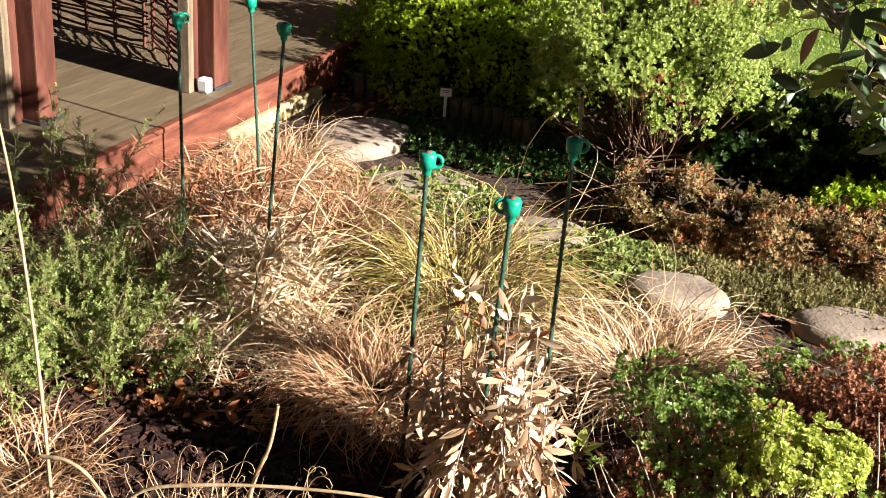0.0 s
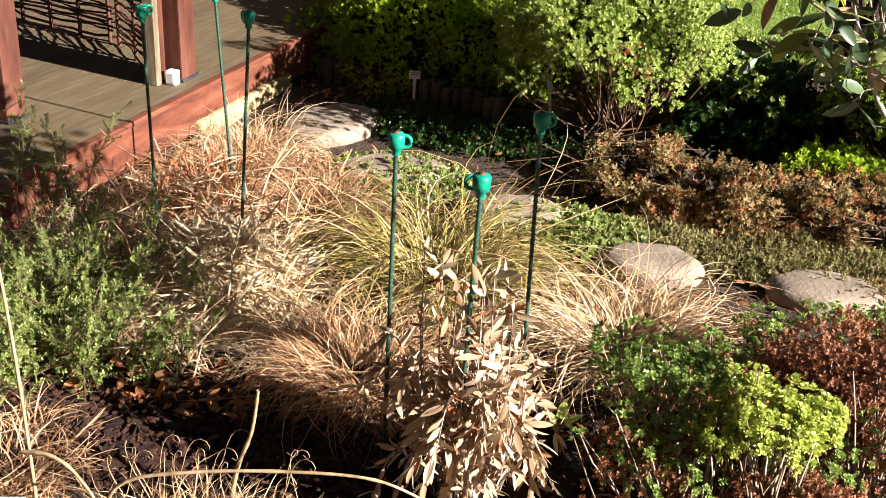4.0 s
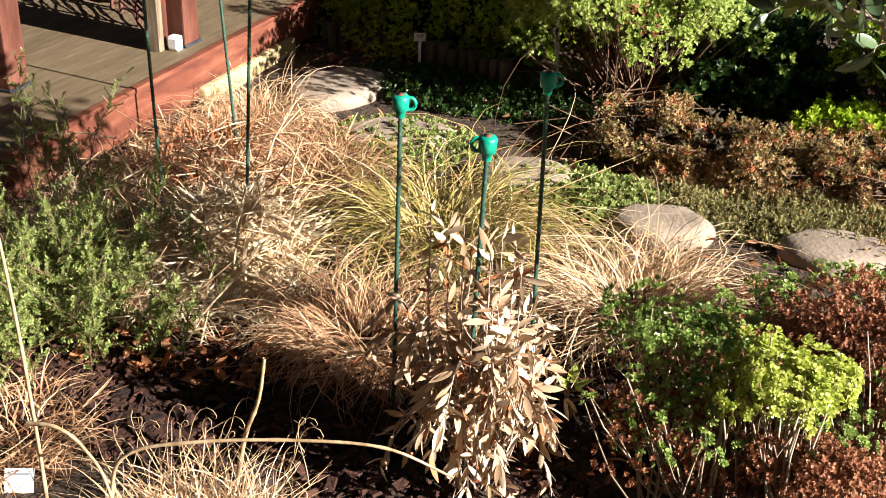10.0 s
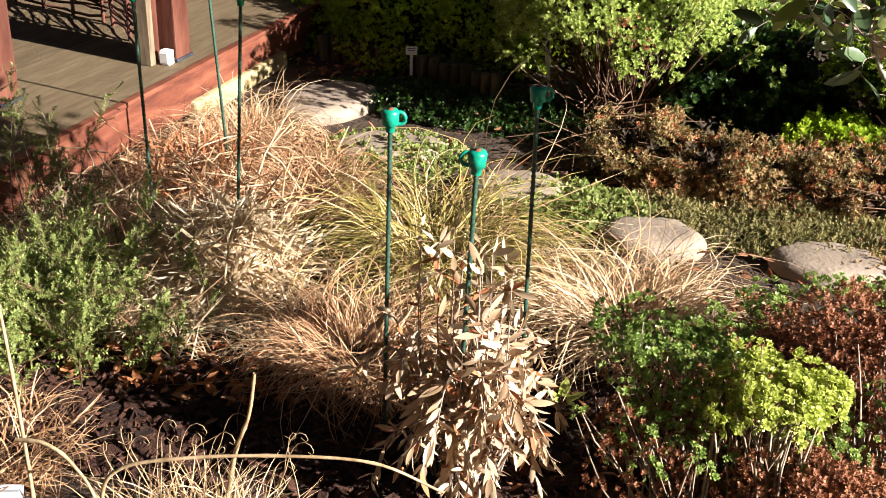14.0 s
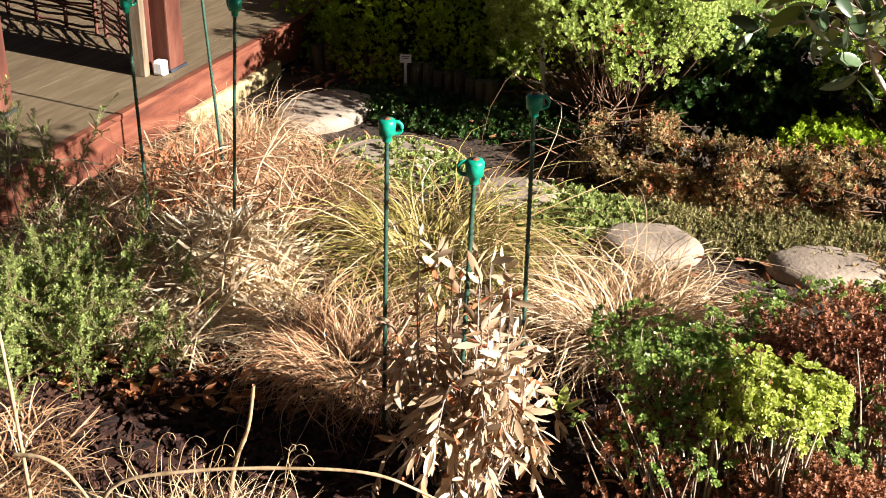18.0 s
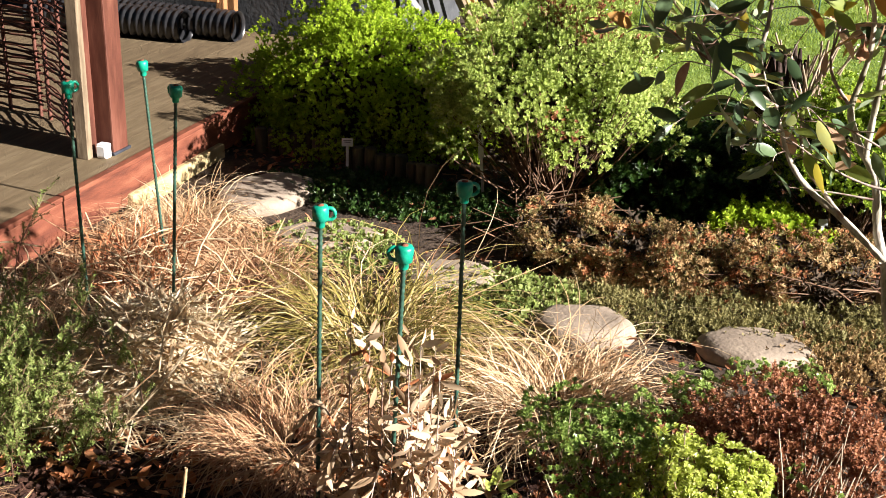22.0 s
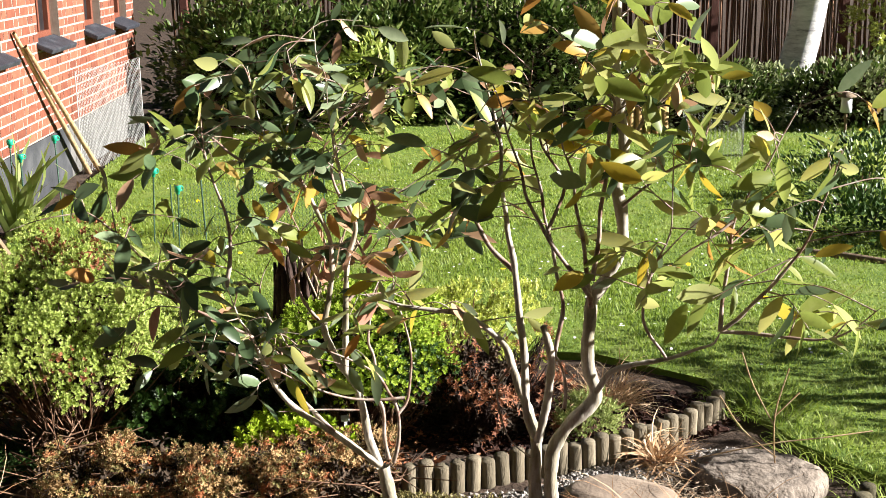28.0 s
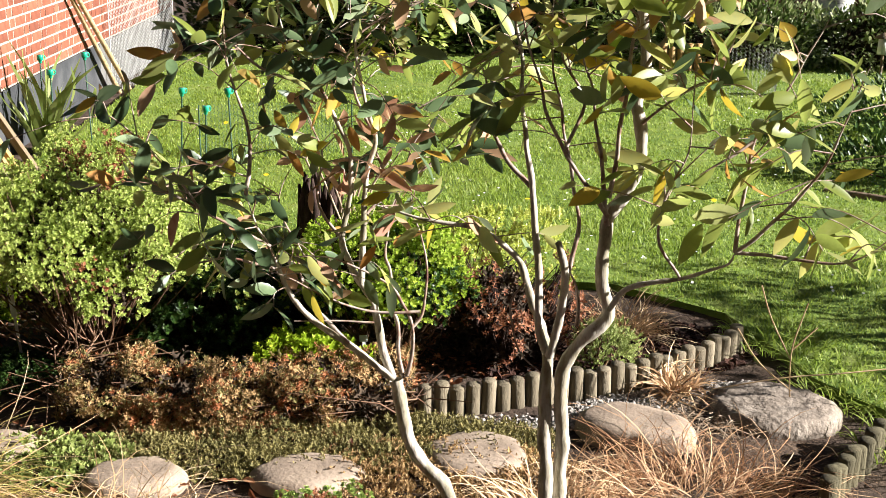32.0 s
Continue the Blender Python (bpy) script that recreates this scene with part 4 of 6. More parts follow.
boulder("stepping_stone", "flat tan stepping stone in the shade of a bush", -2.34, 4.42, 0.18, 0.25, 0.045, -14, M["stone_tan"], 1.1)
boulder("stepping_stone", "flat tan stepping stone behind grass", -1.9, 4.06, 0.22, 0.145, 0.04, 18, M["stone_tan"], 2.3)
boulder("stepping_stone", "flat tan stepping stone beside a green tussock", -1.335, 3.9, 0.175, 0.155, 0.04, -10, M["stone_tan"], 3.7)
boulder("stepping_stone", "smooth tan stepping stone at the edge of dry grass", -0.8, 3.705, 0.165, 0.135, 0.045, 6, M["stone_tan"], 4.2)
boulder("stepping_stone", "rough grey-tan stepping stone among low groundcover", -0.235, 3.745, 0.195, 0.135, 0.045, 4, M["stone_tan"], 5.5, 0.07)
boulder("stepping_stone", "broad tan stepping stone beside the young gum tree", 0.31, 3.91, 0.185, 0.17, 0.042, -14, M["stone_tan"], 6.1)
boulder("stepping_stone", "wide grey-tan stepping stone partly in shadow", 0.875, 4.13, 0.23, 0.155, 0.06, -26, M["stone_tan"], 7.9, 0.08)
boulder("stepping_stone", "pitted grey stone slab at the edge of the lawn", 1.4, 4.3, 0.235, 0.2, 0.062, -8, M["stone_grey"], 8.4, 0.22)

# ---- log edging ----


def log_mesh(r, h, material):
    v, f = tubes([(np.array([(0, 0, -0.05), (0, 0, h - 0.006), (0, 0, h), (0, 0, h + 0.001)]), [r, r, r * 0.88, 0.001])], 12)
    return mesh_of("log", v, f, M[material])


LOGS = {m: [log_mesh(0.0285, h, m) for h in (0.115, 0.125, 0.105)] for m in ("log", "log_moss_shade")}


def log_edging(line, label, material="log"):
    t = tagged(put("log_edging", None), label, "edging", kind="structure")
    p = spline(line, 40)
    s = np.concatenate([[0], np.cumsum(np.linalg.norm(np.diff(p, axis=0), axis=1))])
    for k, q in enumerate(np.arange(0, s[-1], 0.059)):
        x, y = np.interp(q, s, p[:, 0]), np.interp(q, s, p[:, 1])
        put("log", LOGS[material][(k * 7) % 3], t, "", pose(x, y, 0, rng.normal(0, 1.5), rng.normal(0, 1.5), rng.uniform(0, 360)))


log_edging([(0.13, 4.29), (0.344, 4.33), (0.6, 4.42), (0.85, 4.51), (1.09, 4.647), (1.22, 4.742), (1.34, 4.866), (1.42, 4.96)], "edging of upright weathered half-buried logs round the bed")
# Logs coloured darker here to stand in for the bushes' shade.
log_edging([(-2.64, 4.97), (-2.4, 4.964), (-2.145, 4.9), (-1.9, 4.837), (-1.7, 4.75)], "edging of upright logs under the bushes, shade put into their dark colour", "log_moss_shade")
log_edging([(1.4, 3.6), (1.474, 3.72), (1.548, 3.814), (1.646, 3.94), (1.739, 4.075)], "short curved edging of mossy upright logs at the lawn", "log_moss_shade")

# ---- beds: chips, straw, gravel, litter ----
CHIP = (np.array([(-0.5, -0.3, 0), (0.5, -0.25, 0.05), (0.42, 0.3, 0), (-0.45, 0.28, 0.06), (-0.4, -0.25, 0.14), (0.42, -0.2, 0.18), (0.36, 0.25, 0.12), (-0.38, 0.22, 0.2)]), np.array([(0, 3, 2, 1), (4, 5, 6, 7), (0, 1, 5, 4), (1, 2, 6, 5), (2, 3, 7, 6), (3, 0, 4, 7)]))


def ground_scatter(name, label, category, template, n, cx, cy, rx, ry, size, material, lift=0.012, tilt=0.35, turn=0.0, pile=0.0, kind="stuff"):
    a, r = rng.uniform(0, 2 * np.pi, n), np.sqrt(rng.uniform(0, 1, n))
    x0, y0 = r * np.cos(a) * rx, r * np.sin(a) * ry
    c, s = math.cos(radians(turn)), math.sin(radians(turn))
    x, y = cx + c * x0 - s * y0, cy + s * x0 + c * y0
    z = np.array([ground_z(q, w) for q, w in zip(x, y)]) + lift * rng.uniform(0.2, 1.6, n) + pile * (1 - r ** 2) * rng.uniform(0.2, 1, n)
    d = np.c_[rng.normal(0, 1, (n, 2)), rng.normal(0, tilt, n)]
    v, f = scatter(template, np.c_[x, y, z], d, size * rng.uniform(0.5, 1.4, n), jitter=tilt)
    return tagged(put(name, mesh_of(name, v, f, material, False)), label, category, kind=kind)


mulch = ground_scatter("bark_mulch", "dark red-brown bark chip mulch over the bed", "mulch", CHIP, 4600, -1.62, 2.3, 0.62, 0.34, 0.034, M["bark_chip"], turn=12)
ground_scatter("bark_mulch", "dark bark mulch under the bushes", "mulch", CHIP, 2600, 0.75, 5.0, 0.75, 0.4, 0.034, M["bark_chip"])
ground_scatter("bark_mulch", "dark bark mulch below the front shrubs", "mulch", CHIP, 3000, -0.5, 2.5, 0.9, 0.8, 0.034, M["bark_chip"])
ground_scatter("leaf_litter", "dry brown leaf litter on the soil", "litter", LEAF, 1100, -1.2, 3.3, 1.5, 1.1, 0.04, M["lf_brown"], 0.02, 0.5)
ground_scatter("leaf_litter", "dark leaf litter under the bushes", "litter", LEAF, 2600, -1.0, 5.0, 1.9, 0.6, 0.035, M["lf_brown"], 0.02, 0.5)
STRAW = (np.array([(-0.5, -0.013, 0), (0, -0.017, 0.07), (0.5, -0.008, 0), (0.5, 0.008, 0), (0, 0.017, 0.075), (-0.5, 0.013, 0)]), np.array([(0, 1, 4, 5), (1, 2, 3, 4)]))
STRAW_WIDE = (STRAW[0] * np.array([1, 0.8, 1.3]), STRAW[1])
heap = ground_scatter("straw_heap", "heap of pale dry straw and cut stems", "straw", STRAW_WIDE, 2100, -1.94, 2.9, 0.24, 0.2, 0.2, M["straw"], 0.03, 0.7, 20, 0.2)
ground_scatter("straw_litter", "loose pale straw scattered over the mulch", "straw", STRAW, 700, -1.92, 2.76, 0.36, 0.22, 0.12, M["straw"], 0.03, 0.25, 20, 0.03)
ground_scatter("straw_litter", "pale broken straw lying over the mulch edge", "straw", STRAW, 620, -1.84, 2.6, 0.36, 0.15, 0.11, M["straw"], 0.03, 0.3, 10, 0.03)
ground_scatter("leaf_litter", "curled red-brown dead leaves on the mulch", "litter", LEAF, 420, -1.72, 2.42, 0.4, 0.16, 0.045, M["lf_rust"], 0.025, 0.5, 10)
ground_scatter("straw_litter", "dry stalk litter by the deck", "straw", STRAW, 1100, -2.3, 3.55, 0.42, 0.5, 0.16, M["gr_tan2"], 0.03, 0.4, 0, 0.08)
for k, (cx, cy, n_, L) in enumerate([(-2.28, 3.4, 60, 0.26), (-1.95, 2.95, 110, 0.3), (-1.95, 2.65, 60, 0.2)]):
    t = thing("dry_stalks", "coarse pale broken stalks lying over dry grass", "stalks", (0, 0, 0), "dry stalks")
    for q in range(n_):
        b = np.array([cx + rng.normal(0, 0.16), cy + rng.normal(0, 0.17), rng.uniform(0.03, 0.2 if k < 2 else 0.07)])
        a = rng.uniform(0, 2 * np.pi)
        e = b + L * rng.uniform(0.4, 1.1) * np.array([math.cos(a), math.sin(a), rng.normal(0.1, 0.4)])
        e[2] = max(e[2], 0.02)
        v, f = tubes([(np.array([b, (b + e) / 2 + rng.normal(0, 0.014, 3), e]), np.array([0.0026, 0.0024, 0.0014]) * rng.uniform(0.6, 1.4))], 5)
        put("stalk", mesh_of("stalk", v, f, M["straw"] if (q + k) % 3 else M["gr_tan2"]), t)
PEB = (np.array([(0, 0, -0.3), (0.5, 0, 0), (0, 0.42, 0), (-0.5, 0, 0.02), (0, -0.4, 0), (0.05, 0.02, 0.32)]), np.array([(0, 2, 1), (0, 3, 2), (0, 4, 3), (0, 1, 4), (5, 1, 2), (5, 2, 3), (5, 3, 4), (5, 4, 1)]))


def loose_pieces(parent, name, template, material, n, cx, cy, rx, ry, size, low, high, tilt):
    """Single pieces lying on top of a heap, on shared meshes."""
    shapes = [mesh_of(name, template[0] * np.array([1, w, h]), template[1], M[material], False) for w, h in ((1, 1), (0.7, 1.2), (1.3, 0.8))]
    for k in range(n):
        a, r = rng.uniform(0, 2 * np.pi), math.sqrt(rng.uniform(0, 1))
        x, y = cx + rx * r * math.cos(a), cy + ry * r * math.sin(a)
        z = ground_z(x, y) + low + (high - low) * (1 - r * r) * rng.uniform(0.7, 1)
        m = pose(x, y, z, rng.normal(0, tilt), rng.normal(0, tilt), rng.uniform(0, 360))
        put(name, shapes[k % 3], parent, "", m @ Matrix.Scale(size * rng.uniform(0.7, 1.35), 4))


loose_pieces(mulch, "bark_chip", CHIP, "bark_chip_each", 280, -1.66, 2.3, 0.5, 0.3, 0.042, 0.018, 0.026, 14)
loose_pieces(heap, "straw_stem", STRAW, "straw_each", 280, -1.94, 2.92, 0.25, 0.22, 0.24, 0.05, 0.22, 22)
ground_scatter("gravel", "pale grey pebbles along the log edging", "gravel", PEB, 2200, 0.95, 4.38, 0.5, 0.12, 0.021, M["pebble"], 0.012, 0.3, 24)
ground_scatter("gravel", "pale pebbles below the edging logs", "gravel", PEB, 320, 0.45, 4.2, 0.4, 0.07, 0.02, M["pebble"], 0.012, 0.3, 6)
ground_scatter("bark_strips", "grey bark and twig litter between the stones", "litter", STRAW, 500, 1.15, 4.25, 0.28, 0.16, 0.1, M["pale_twig"], 0.02, 0.3)

# ---- grasses ----
tuft("tussock_grass", "arching gold-green tussock grass", (-1.4, 3.34, 0.0), 1900, 0.16, 0.6, 0.8, 2.0, 0.003, M["gr_gold"], extra=(("dry_blades", (420, (-1.4, 3.34, 0.0), 0.16, 0.58, 0.85, 2.0, 0.0032), M["gr_tan"]),))
tuft("flower_stalks", "thin dry seed stalks rising from the tussock", (-1.3, 3.5, 0.05), 22, 0.1, 0.66, 0.14, 0.9, 0.0022, M["gr_tan2"])
tuft("dry_grass", "pale tan weeping dry grass beside a stone", (-0.74, 3.14, 0.0), 2300, 0.17, 0.5, 0.7, 2.1, 0.0023, M["gr_tan"], "dry grasses")
tuft("dry_grass", "tan weeping dry grass between the stakes", (-1.36, 2.66, 0.0), 2100, 0.15, 0.4, 0.65, 2.0, 0.0021, M["gr_tan2"], "dry grasses")
tuft("dry_grass", "tan dry grass hanging by the deck fascia", (-2.42, 3.66, 0.0), 1300, 0.16, 0.37, 0.6, 2.3, 0.002, M["gr_tan2"], "dry grasses")
tuft("dry_grass", "pale dry grass spilling towards a stone", (-2.47, 4.05, 0.0), 1400, 0.13, 0.34, 0.7, 2.2, 0.002, M["gr_tan"], "dry grasses")
tuft("dry_grass", "brown dry grass clump beyond the straw", (-1.98, 3.6, 0.0), 1300, 0.15, 0.36, 0.65, 2.0, 0.0023, M["gr_tan2"], "dry grasses")
tuft("dry_grass", "pale dry grass behind the green shrub", (-2.33, 2.8, 0.0), 1500, 0.19, 0.42, 0.45, 1.8, 0.0022, M["gr_tan"], "dry grasses")
tuft("dry_grass", "pale dry grass in front of the mulch", (-1.3, 1.72, 0.0), 1700, 0.17, 0.25, 0.55, 1.1, 0.0022, M["gr_tan"], "dry grasses")
tuft("dry_grass", "tan dry grass at the edge of the bed", (-1.95, 1.92, 0.0), 1200, 0.16, 0.2, 0.6, 1.3, 0.0024, M["gr_tan2"], "dry grasses")
tuft("dry_grass", "brown weeping dry grass below the gum tree", (1.0, 3.66, 0.0), 1500, 0.3, 0.42, 0.9, 1.7, 0.002, M["gr_tan2"], "dry grasses", 0.7)
tuft("dry_grass", "tan dry grass between the stepping stones", (0.55, 3.5, 0.0), 700, 0.16, 0.32, 0.85, 1.3, 0.003, M["gr_tan"], "dry grasses", 0.7)
tuft("dry_grass", "small pale grass tuft by the log edging", (0.98, 5.1, 0.0), 500, 0.08, 0.3, 0.4, 1.3, 0.003, M["gr_tan"], "dry grasses")
tuft("dry_grass", "orange-brown dying tuft in the gravel", (1.08, 4.5, 0.02), 260, 0.06, 0.2, 0.8, 1.0, 0.006, M["gr_tan"], "dry grasses")
tuft("long_grass", "long fresh green grass at the lawn's edge", (1.62, 5.05, 0.02), 420, 0.22, 0.15, 0.4, 1.2, 0.0035, M["grass_green"], "long grass")
tuft("long_grass", "fresh green grass growing beside the stone slab", (1.75, 4.5, 0.02), 420, 0.25, 0.13, 0.4, 1.2, 0.0035, M["grass_green"], "long grass")
tuft("long_grass", "green grass by the curved log edging", (1.85, 4.0, 0.02), 420, 0.25, 0.13, 0.4, 1.2, 0.0035, M["grass_green"], "long grass")

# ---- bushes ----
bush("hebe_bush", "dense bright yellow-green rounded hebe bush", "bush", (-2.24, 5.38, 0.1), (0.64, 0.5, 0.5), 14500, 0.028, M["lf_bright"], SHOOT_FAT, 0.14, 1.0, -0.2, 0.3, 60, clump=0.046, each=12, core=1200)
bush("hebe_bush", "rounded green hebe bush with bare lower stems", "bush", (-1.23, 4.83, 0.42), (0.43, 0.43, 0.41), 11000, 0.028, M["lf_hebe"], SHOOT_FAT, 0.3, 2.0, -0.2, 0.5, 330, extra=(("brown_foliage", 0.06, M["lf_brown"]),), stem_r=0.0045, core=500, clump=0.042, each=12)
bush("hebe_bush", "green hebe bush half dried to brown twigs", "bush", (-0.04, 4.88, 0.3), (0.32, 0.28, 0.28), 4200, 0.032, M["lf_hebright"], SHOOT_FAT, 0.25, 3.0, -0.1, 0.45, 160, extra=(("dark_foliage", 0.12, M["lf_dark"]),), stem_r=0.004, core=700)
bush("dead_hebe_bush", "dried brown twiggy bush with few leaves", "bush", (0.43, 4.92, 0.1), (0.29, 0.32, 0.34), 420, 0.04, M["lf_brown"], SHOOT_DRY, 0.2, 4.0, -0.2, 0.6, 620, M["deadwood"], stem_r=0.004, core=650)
bush("hebe_bush", "low lime-green bush under the gum tree", "bush", (-0.31, 4.57, 0.07), (0.15, 0.13, 0.11), 420, 0.04, M["lf_bright"], SHOOT_FAT, 0.2, 5.0, -0.2, 0.4, 30)
bush("dwarf_conifer", "small feathery green conifer behind the logs", "bush", (0.84, 4.76, 0.05), (0.09, 0.09, 0.12), 700, 0.032, M["lf_fine"], SHOOT_FINE, 0.15, 6.0, -0.2, 0.5, 14)
# Dark bush with a dense core, added to block sun behind the stones.
bush("hebe_bush", "dark green low bush added behind the stones to deepen the shade", "bush", (-0.72, 5.0, 0.05), (0.45, 0.3, 0.3), 1700, 0.055, M["lf_dark"], SHOOT_FAT, 0.2, 6.5, -0.2, 0.4, 30, core=1200)

band = thing("prostrate_shrub", "low dried brown creeping shrub along the stones", "shrub")
for k, (m, share, nm) in enumerate([("lf_brownband", 0.8, "dry_foliage"), ("lf_rust", 0.34, "rusty_foliage"), ("lf_olive", 0.5, "olive_foliage")]):
    n = int(8500 * share)
    s = rng.uniform(0, 1, n)
    cx = -1.2 + 1.28 * s
    cy = 4.42 - 0.2 * np.sin(s * np.pi) + 0.05 * s
    a = rng.uniform(-0.3, np.pi + 0.3, n)
    bulge = 1 + 0.6 * lumps(np.c_[cx, a * 0.3, np.zeros(n)], 6.0, 1.0, 2.0) + 0.5 * lumps(np.c_[cx, a * 0.3, np.zeros(n)], 13.0, 1.0, 5.0)
    r = bulge * (1 - 0.4 * rng.uniform(0, 1, n) ** 2)
    p = np.c_[cx, cy - 0.2 * r * np.cos(a), np.maximum(0.01, 0.15 * r * np.sin(a))]
    if m == "lf_olive":
        p = p[(p[:, 2] > 0.07) | (rng.uniform(0, 1, n) < 0.3)]
    if m == "lf_rust":
        p = p[lumps(p, 6.0, 1.0, 4.0) > -0.18]
    d = np.c_[rng.normal(0, 0.5, len(p)), -np.cos(a[:len(p)]), np.sin(a[:len(p)]) * 0.5] + rng.normal(0, 0.4, (len(p), 3))
    v, f = scatter(SHOOT_DRY if k < 2 else SHOOT_FINE, p, d, 0.03 * rng.uniform(0.6, 1.3, len(p)))
    put(nm, mesh_of(nm, v, f, M[m]), band)
# Near-black leaves paint the dark gaps at the shrub's base.
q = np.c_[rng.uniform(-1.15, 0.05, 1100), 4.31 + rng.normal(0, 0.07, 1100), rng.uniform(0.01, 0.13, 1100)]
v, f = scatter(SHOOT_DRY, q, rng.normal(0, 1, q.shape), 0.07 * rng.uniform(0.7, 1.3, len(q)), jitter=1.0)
put("inner_foliage", mesh_of("inner_foliage", v, f, M["lf_inner_shade"]), band, "near-black inner leaves, shade put into the shrub's base")
lines = []
for k in range(170):
    x = rng.uniform(-1.25, 0.1)
    y = 4.3 + rng.normal(0, 0.06)
    q = np.array([(x, y, 0.02), (x + rng.normal(0, 0.08), y - rng.uniform(-0.1, 0.1), rng.uniform(0.05, 0.12)), (x + rng.normal(0, 0.15), y - rng.uniform(-0.15, 0.22), rng.uniform(0.04, 0.16))])
    lines.append((q, [0.004, 0.003, 0.0015]))
v, f = tubes(lines, 4)
put("stem_tangle", mesh_of("stem_tangle", v, f, M["twig"]), band)
t = thing("dry_branches", "bare pale dry branches lying on the dried shrub", "branches")
lines = []
for k in range(26):
    a = np.array([-1.22 + rng.normal(0, 0.05), 4.5 + rng.normal(0, 0.05), 0.12])
    e = a + np.array([rng.uniform(-0.05, 0.4), rng.uniform(-0.1, 0.1), rng.uniform(0.0, 0.1)])
    lines.append((np.array([a, (a + e) / 2 + rng.normal(0, 0.02, 3), e]), [0.004, 0.0035, 0.002]))
v, f = tubes(lines, 4)
put("twig_tangle", mesh_of("twig_tangle", v, f, M["twig"]), t)


def mat_of_leaves(name, label, cx, cy, rx, ry, n, h, size, material, template=SHOOT_FINE, turn=0.0):
    a, r = rng.uniform(0, 2 * np.pi, n), np.sqrt(rng.uniform(0, 1, n))
    x0, y0 = r * np.cos(a) * rx, r * np.sin(a) * ry
    c, s = math.cos(radians(turn)), math.sin(radians(turn))
    p = np.c_[cx + c * x0 - s * y0, cy + s * x0 + c * y0, np.zeros(n)]
    p[:, 2] = 0.005 + h * rng.uniform(0, 1, n) * (1.0 - r ** 4) * (0.7 + lumps(p, 6, 0.8, cx))
    p[:, 2] = np.maximum(p[:, 2], 0.004)
    v, f = scatter(template, p, np.c_[rng.normal(0, 0.6, (n, 2)), rng.uniform(0.2, 1, n)], size * rng.uniform(0.6, 1.3, n))
    tagged(put(name, mesh_of(name, v, f, material)), label, "groundcover", kind="stuff")


mat_of_leaves("groundcover", "low olive-green creeping groundcover round the stones", -0.25, 3.98, 0.85, 0.24, 5200, 0.05, 0.035, M["lf_olive"], turn=6)
mat_of_leaves("groundcover", "brownish creeping groundcover beside the stones", 0.15, 3.8, 0.5, 0.25, 2000, 0.05, 0.035, M["lf_brownband"])
mat_of_leaves("groundcover", "bright green weeds between the stones", -1.15, 3.85, 0.35, 0.2, 600, 0.05, 0.036, M["lf_fine"], SHOOT_FAT)
mat_of_leaves("groundcover", "green weeds among the stepping stones", -1.85, 4.0, 0.3, 0.25, 420, 0.06, 0.036, M["lf_fine"], SHOOT_FAT)
# Dark leaves cover the lighter soil, standing in for shade below the bushes.
mat_of_leaves("groundcover", "dark leaves laid over the soil to paint the bushes' shade", -1.75, 4.62, 0.7, 0.25, 1500, 0.06, 0.034, M["lf_dark"], SHOOT_FAT)

# front shrub: fleshy green shoots with dried brown patches
def leafy_patch(parent, name, centre, radii, n, size, material, template, seed, lump=0.3, clump=0.04, each=7, low=-0.15, inner=0.5, upward=0.4):
    p, nr = dome_points(n, centre, radii, lump, seed, low, inner, clump, each)
    p = p[p[:, 2] > 0.01]
    nr = nr[:len(p)]
    d = nr + np.array([0, 0, upward]) + rng.normal(0, 0.3, p.shape)
    v, f = scatter(template, p, d, size * rng.uniform(0.65, 1.2, len(p)))
    put(name, mesh_of(name, v, f, material), parent)
    return p


def bare_stems(parent, n, foot, spread, tips, radius, material):
    v, f = tubes(stems(n, foot, tips, radius, spread), 5)
    put("stem_tangle", mesh_of("stem_tangle", v, f, material), parent, "bare pale woody stems")


t = thing("sedum_shrub", "fleshy-leaved green shrub with lime tips and bare stems", "shrub")
tips = leafy_patch(t, "lime_foliage", (-0.25, 2.42, 0.31), (0.1, 0.09, 0.08), 560, 0.027, M["lf_lime"], ROSETTE, 8.0, 0.35, 0.03, 6, -0.3, 0.35)
leafy_patch(t, "lime_foliage", (-0.165, 2.47, 0.29), (0.07, 0.07, 0.07), 220, 0.027, M["lf_lime"], ROSETTE, 8.2, 0.4, 0.03, 6, -0.3, 0.35)
tips2 = leafy_patch(t, "foliage", (-0.48, 2.56, 0.25), (0.16, 0.13, 0.1), 600, 0.026, M["lf_sedum"], ROSETTE, 7.0, 0.5, 0.034, 6)
tips3 = leafy_patch(t, "foliage", (-0.46, 2.9, 0.12), (0.11, 0.1, 0.1), 230, 0.025, M["lf_sedum"], ROSETTE, 7.3, 0.5, 0.03, 6)
leafy_patch(t, "foliage", (-0.14, 2.42, 0.2), (0.09, 0.09, 0.09), 120, 0.02, M["lf_sedum"], ROSETTE, 7.4, 0.5, 0.03, 6)
tips4 = leafy_patch(t, "foliage", (-0.44, 2.38, 0.17), (0.18, 0.15, 0.1), 250, 0.025, M["lf_sedum"], ROSETTE, 7.6, 0.5, 0.03, 5)
leafy_patch(t, "dry_foliage", (-0.42, 2.4, 0.12), (0.21, 0.19, 0.11), 1000, 0.019, M["lf_brown"], ROSETTE_DRY, 7.9, inner=0.6)
leafy_patch(t, "dry_foliage", (-0.4, 2.78, 0.1), (0.14, 0.13, 0.1), 672, 0.018, M["lf_brown"], ROSETTE_DRY, 7.95, inner=0.7)
bare_stems(t, 60, (-0.25, 2.22, 0.0), 0.09, tips, 0.005, M["pale_twig"])
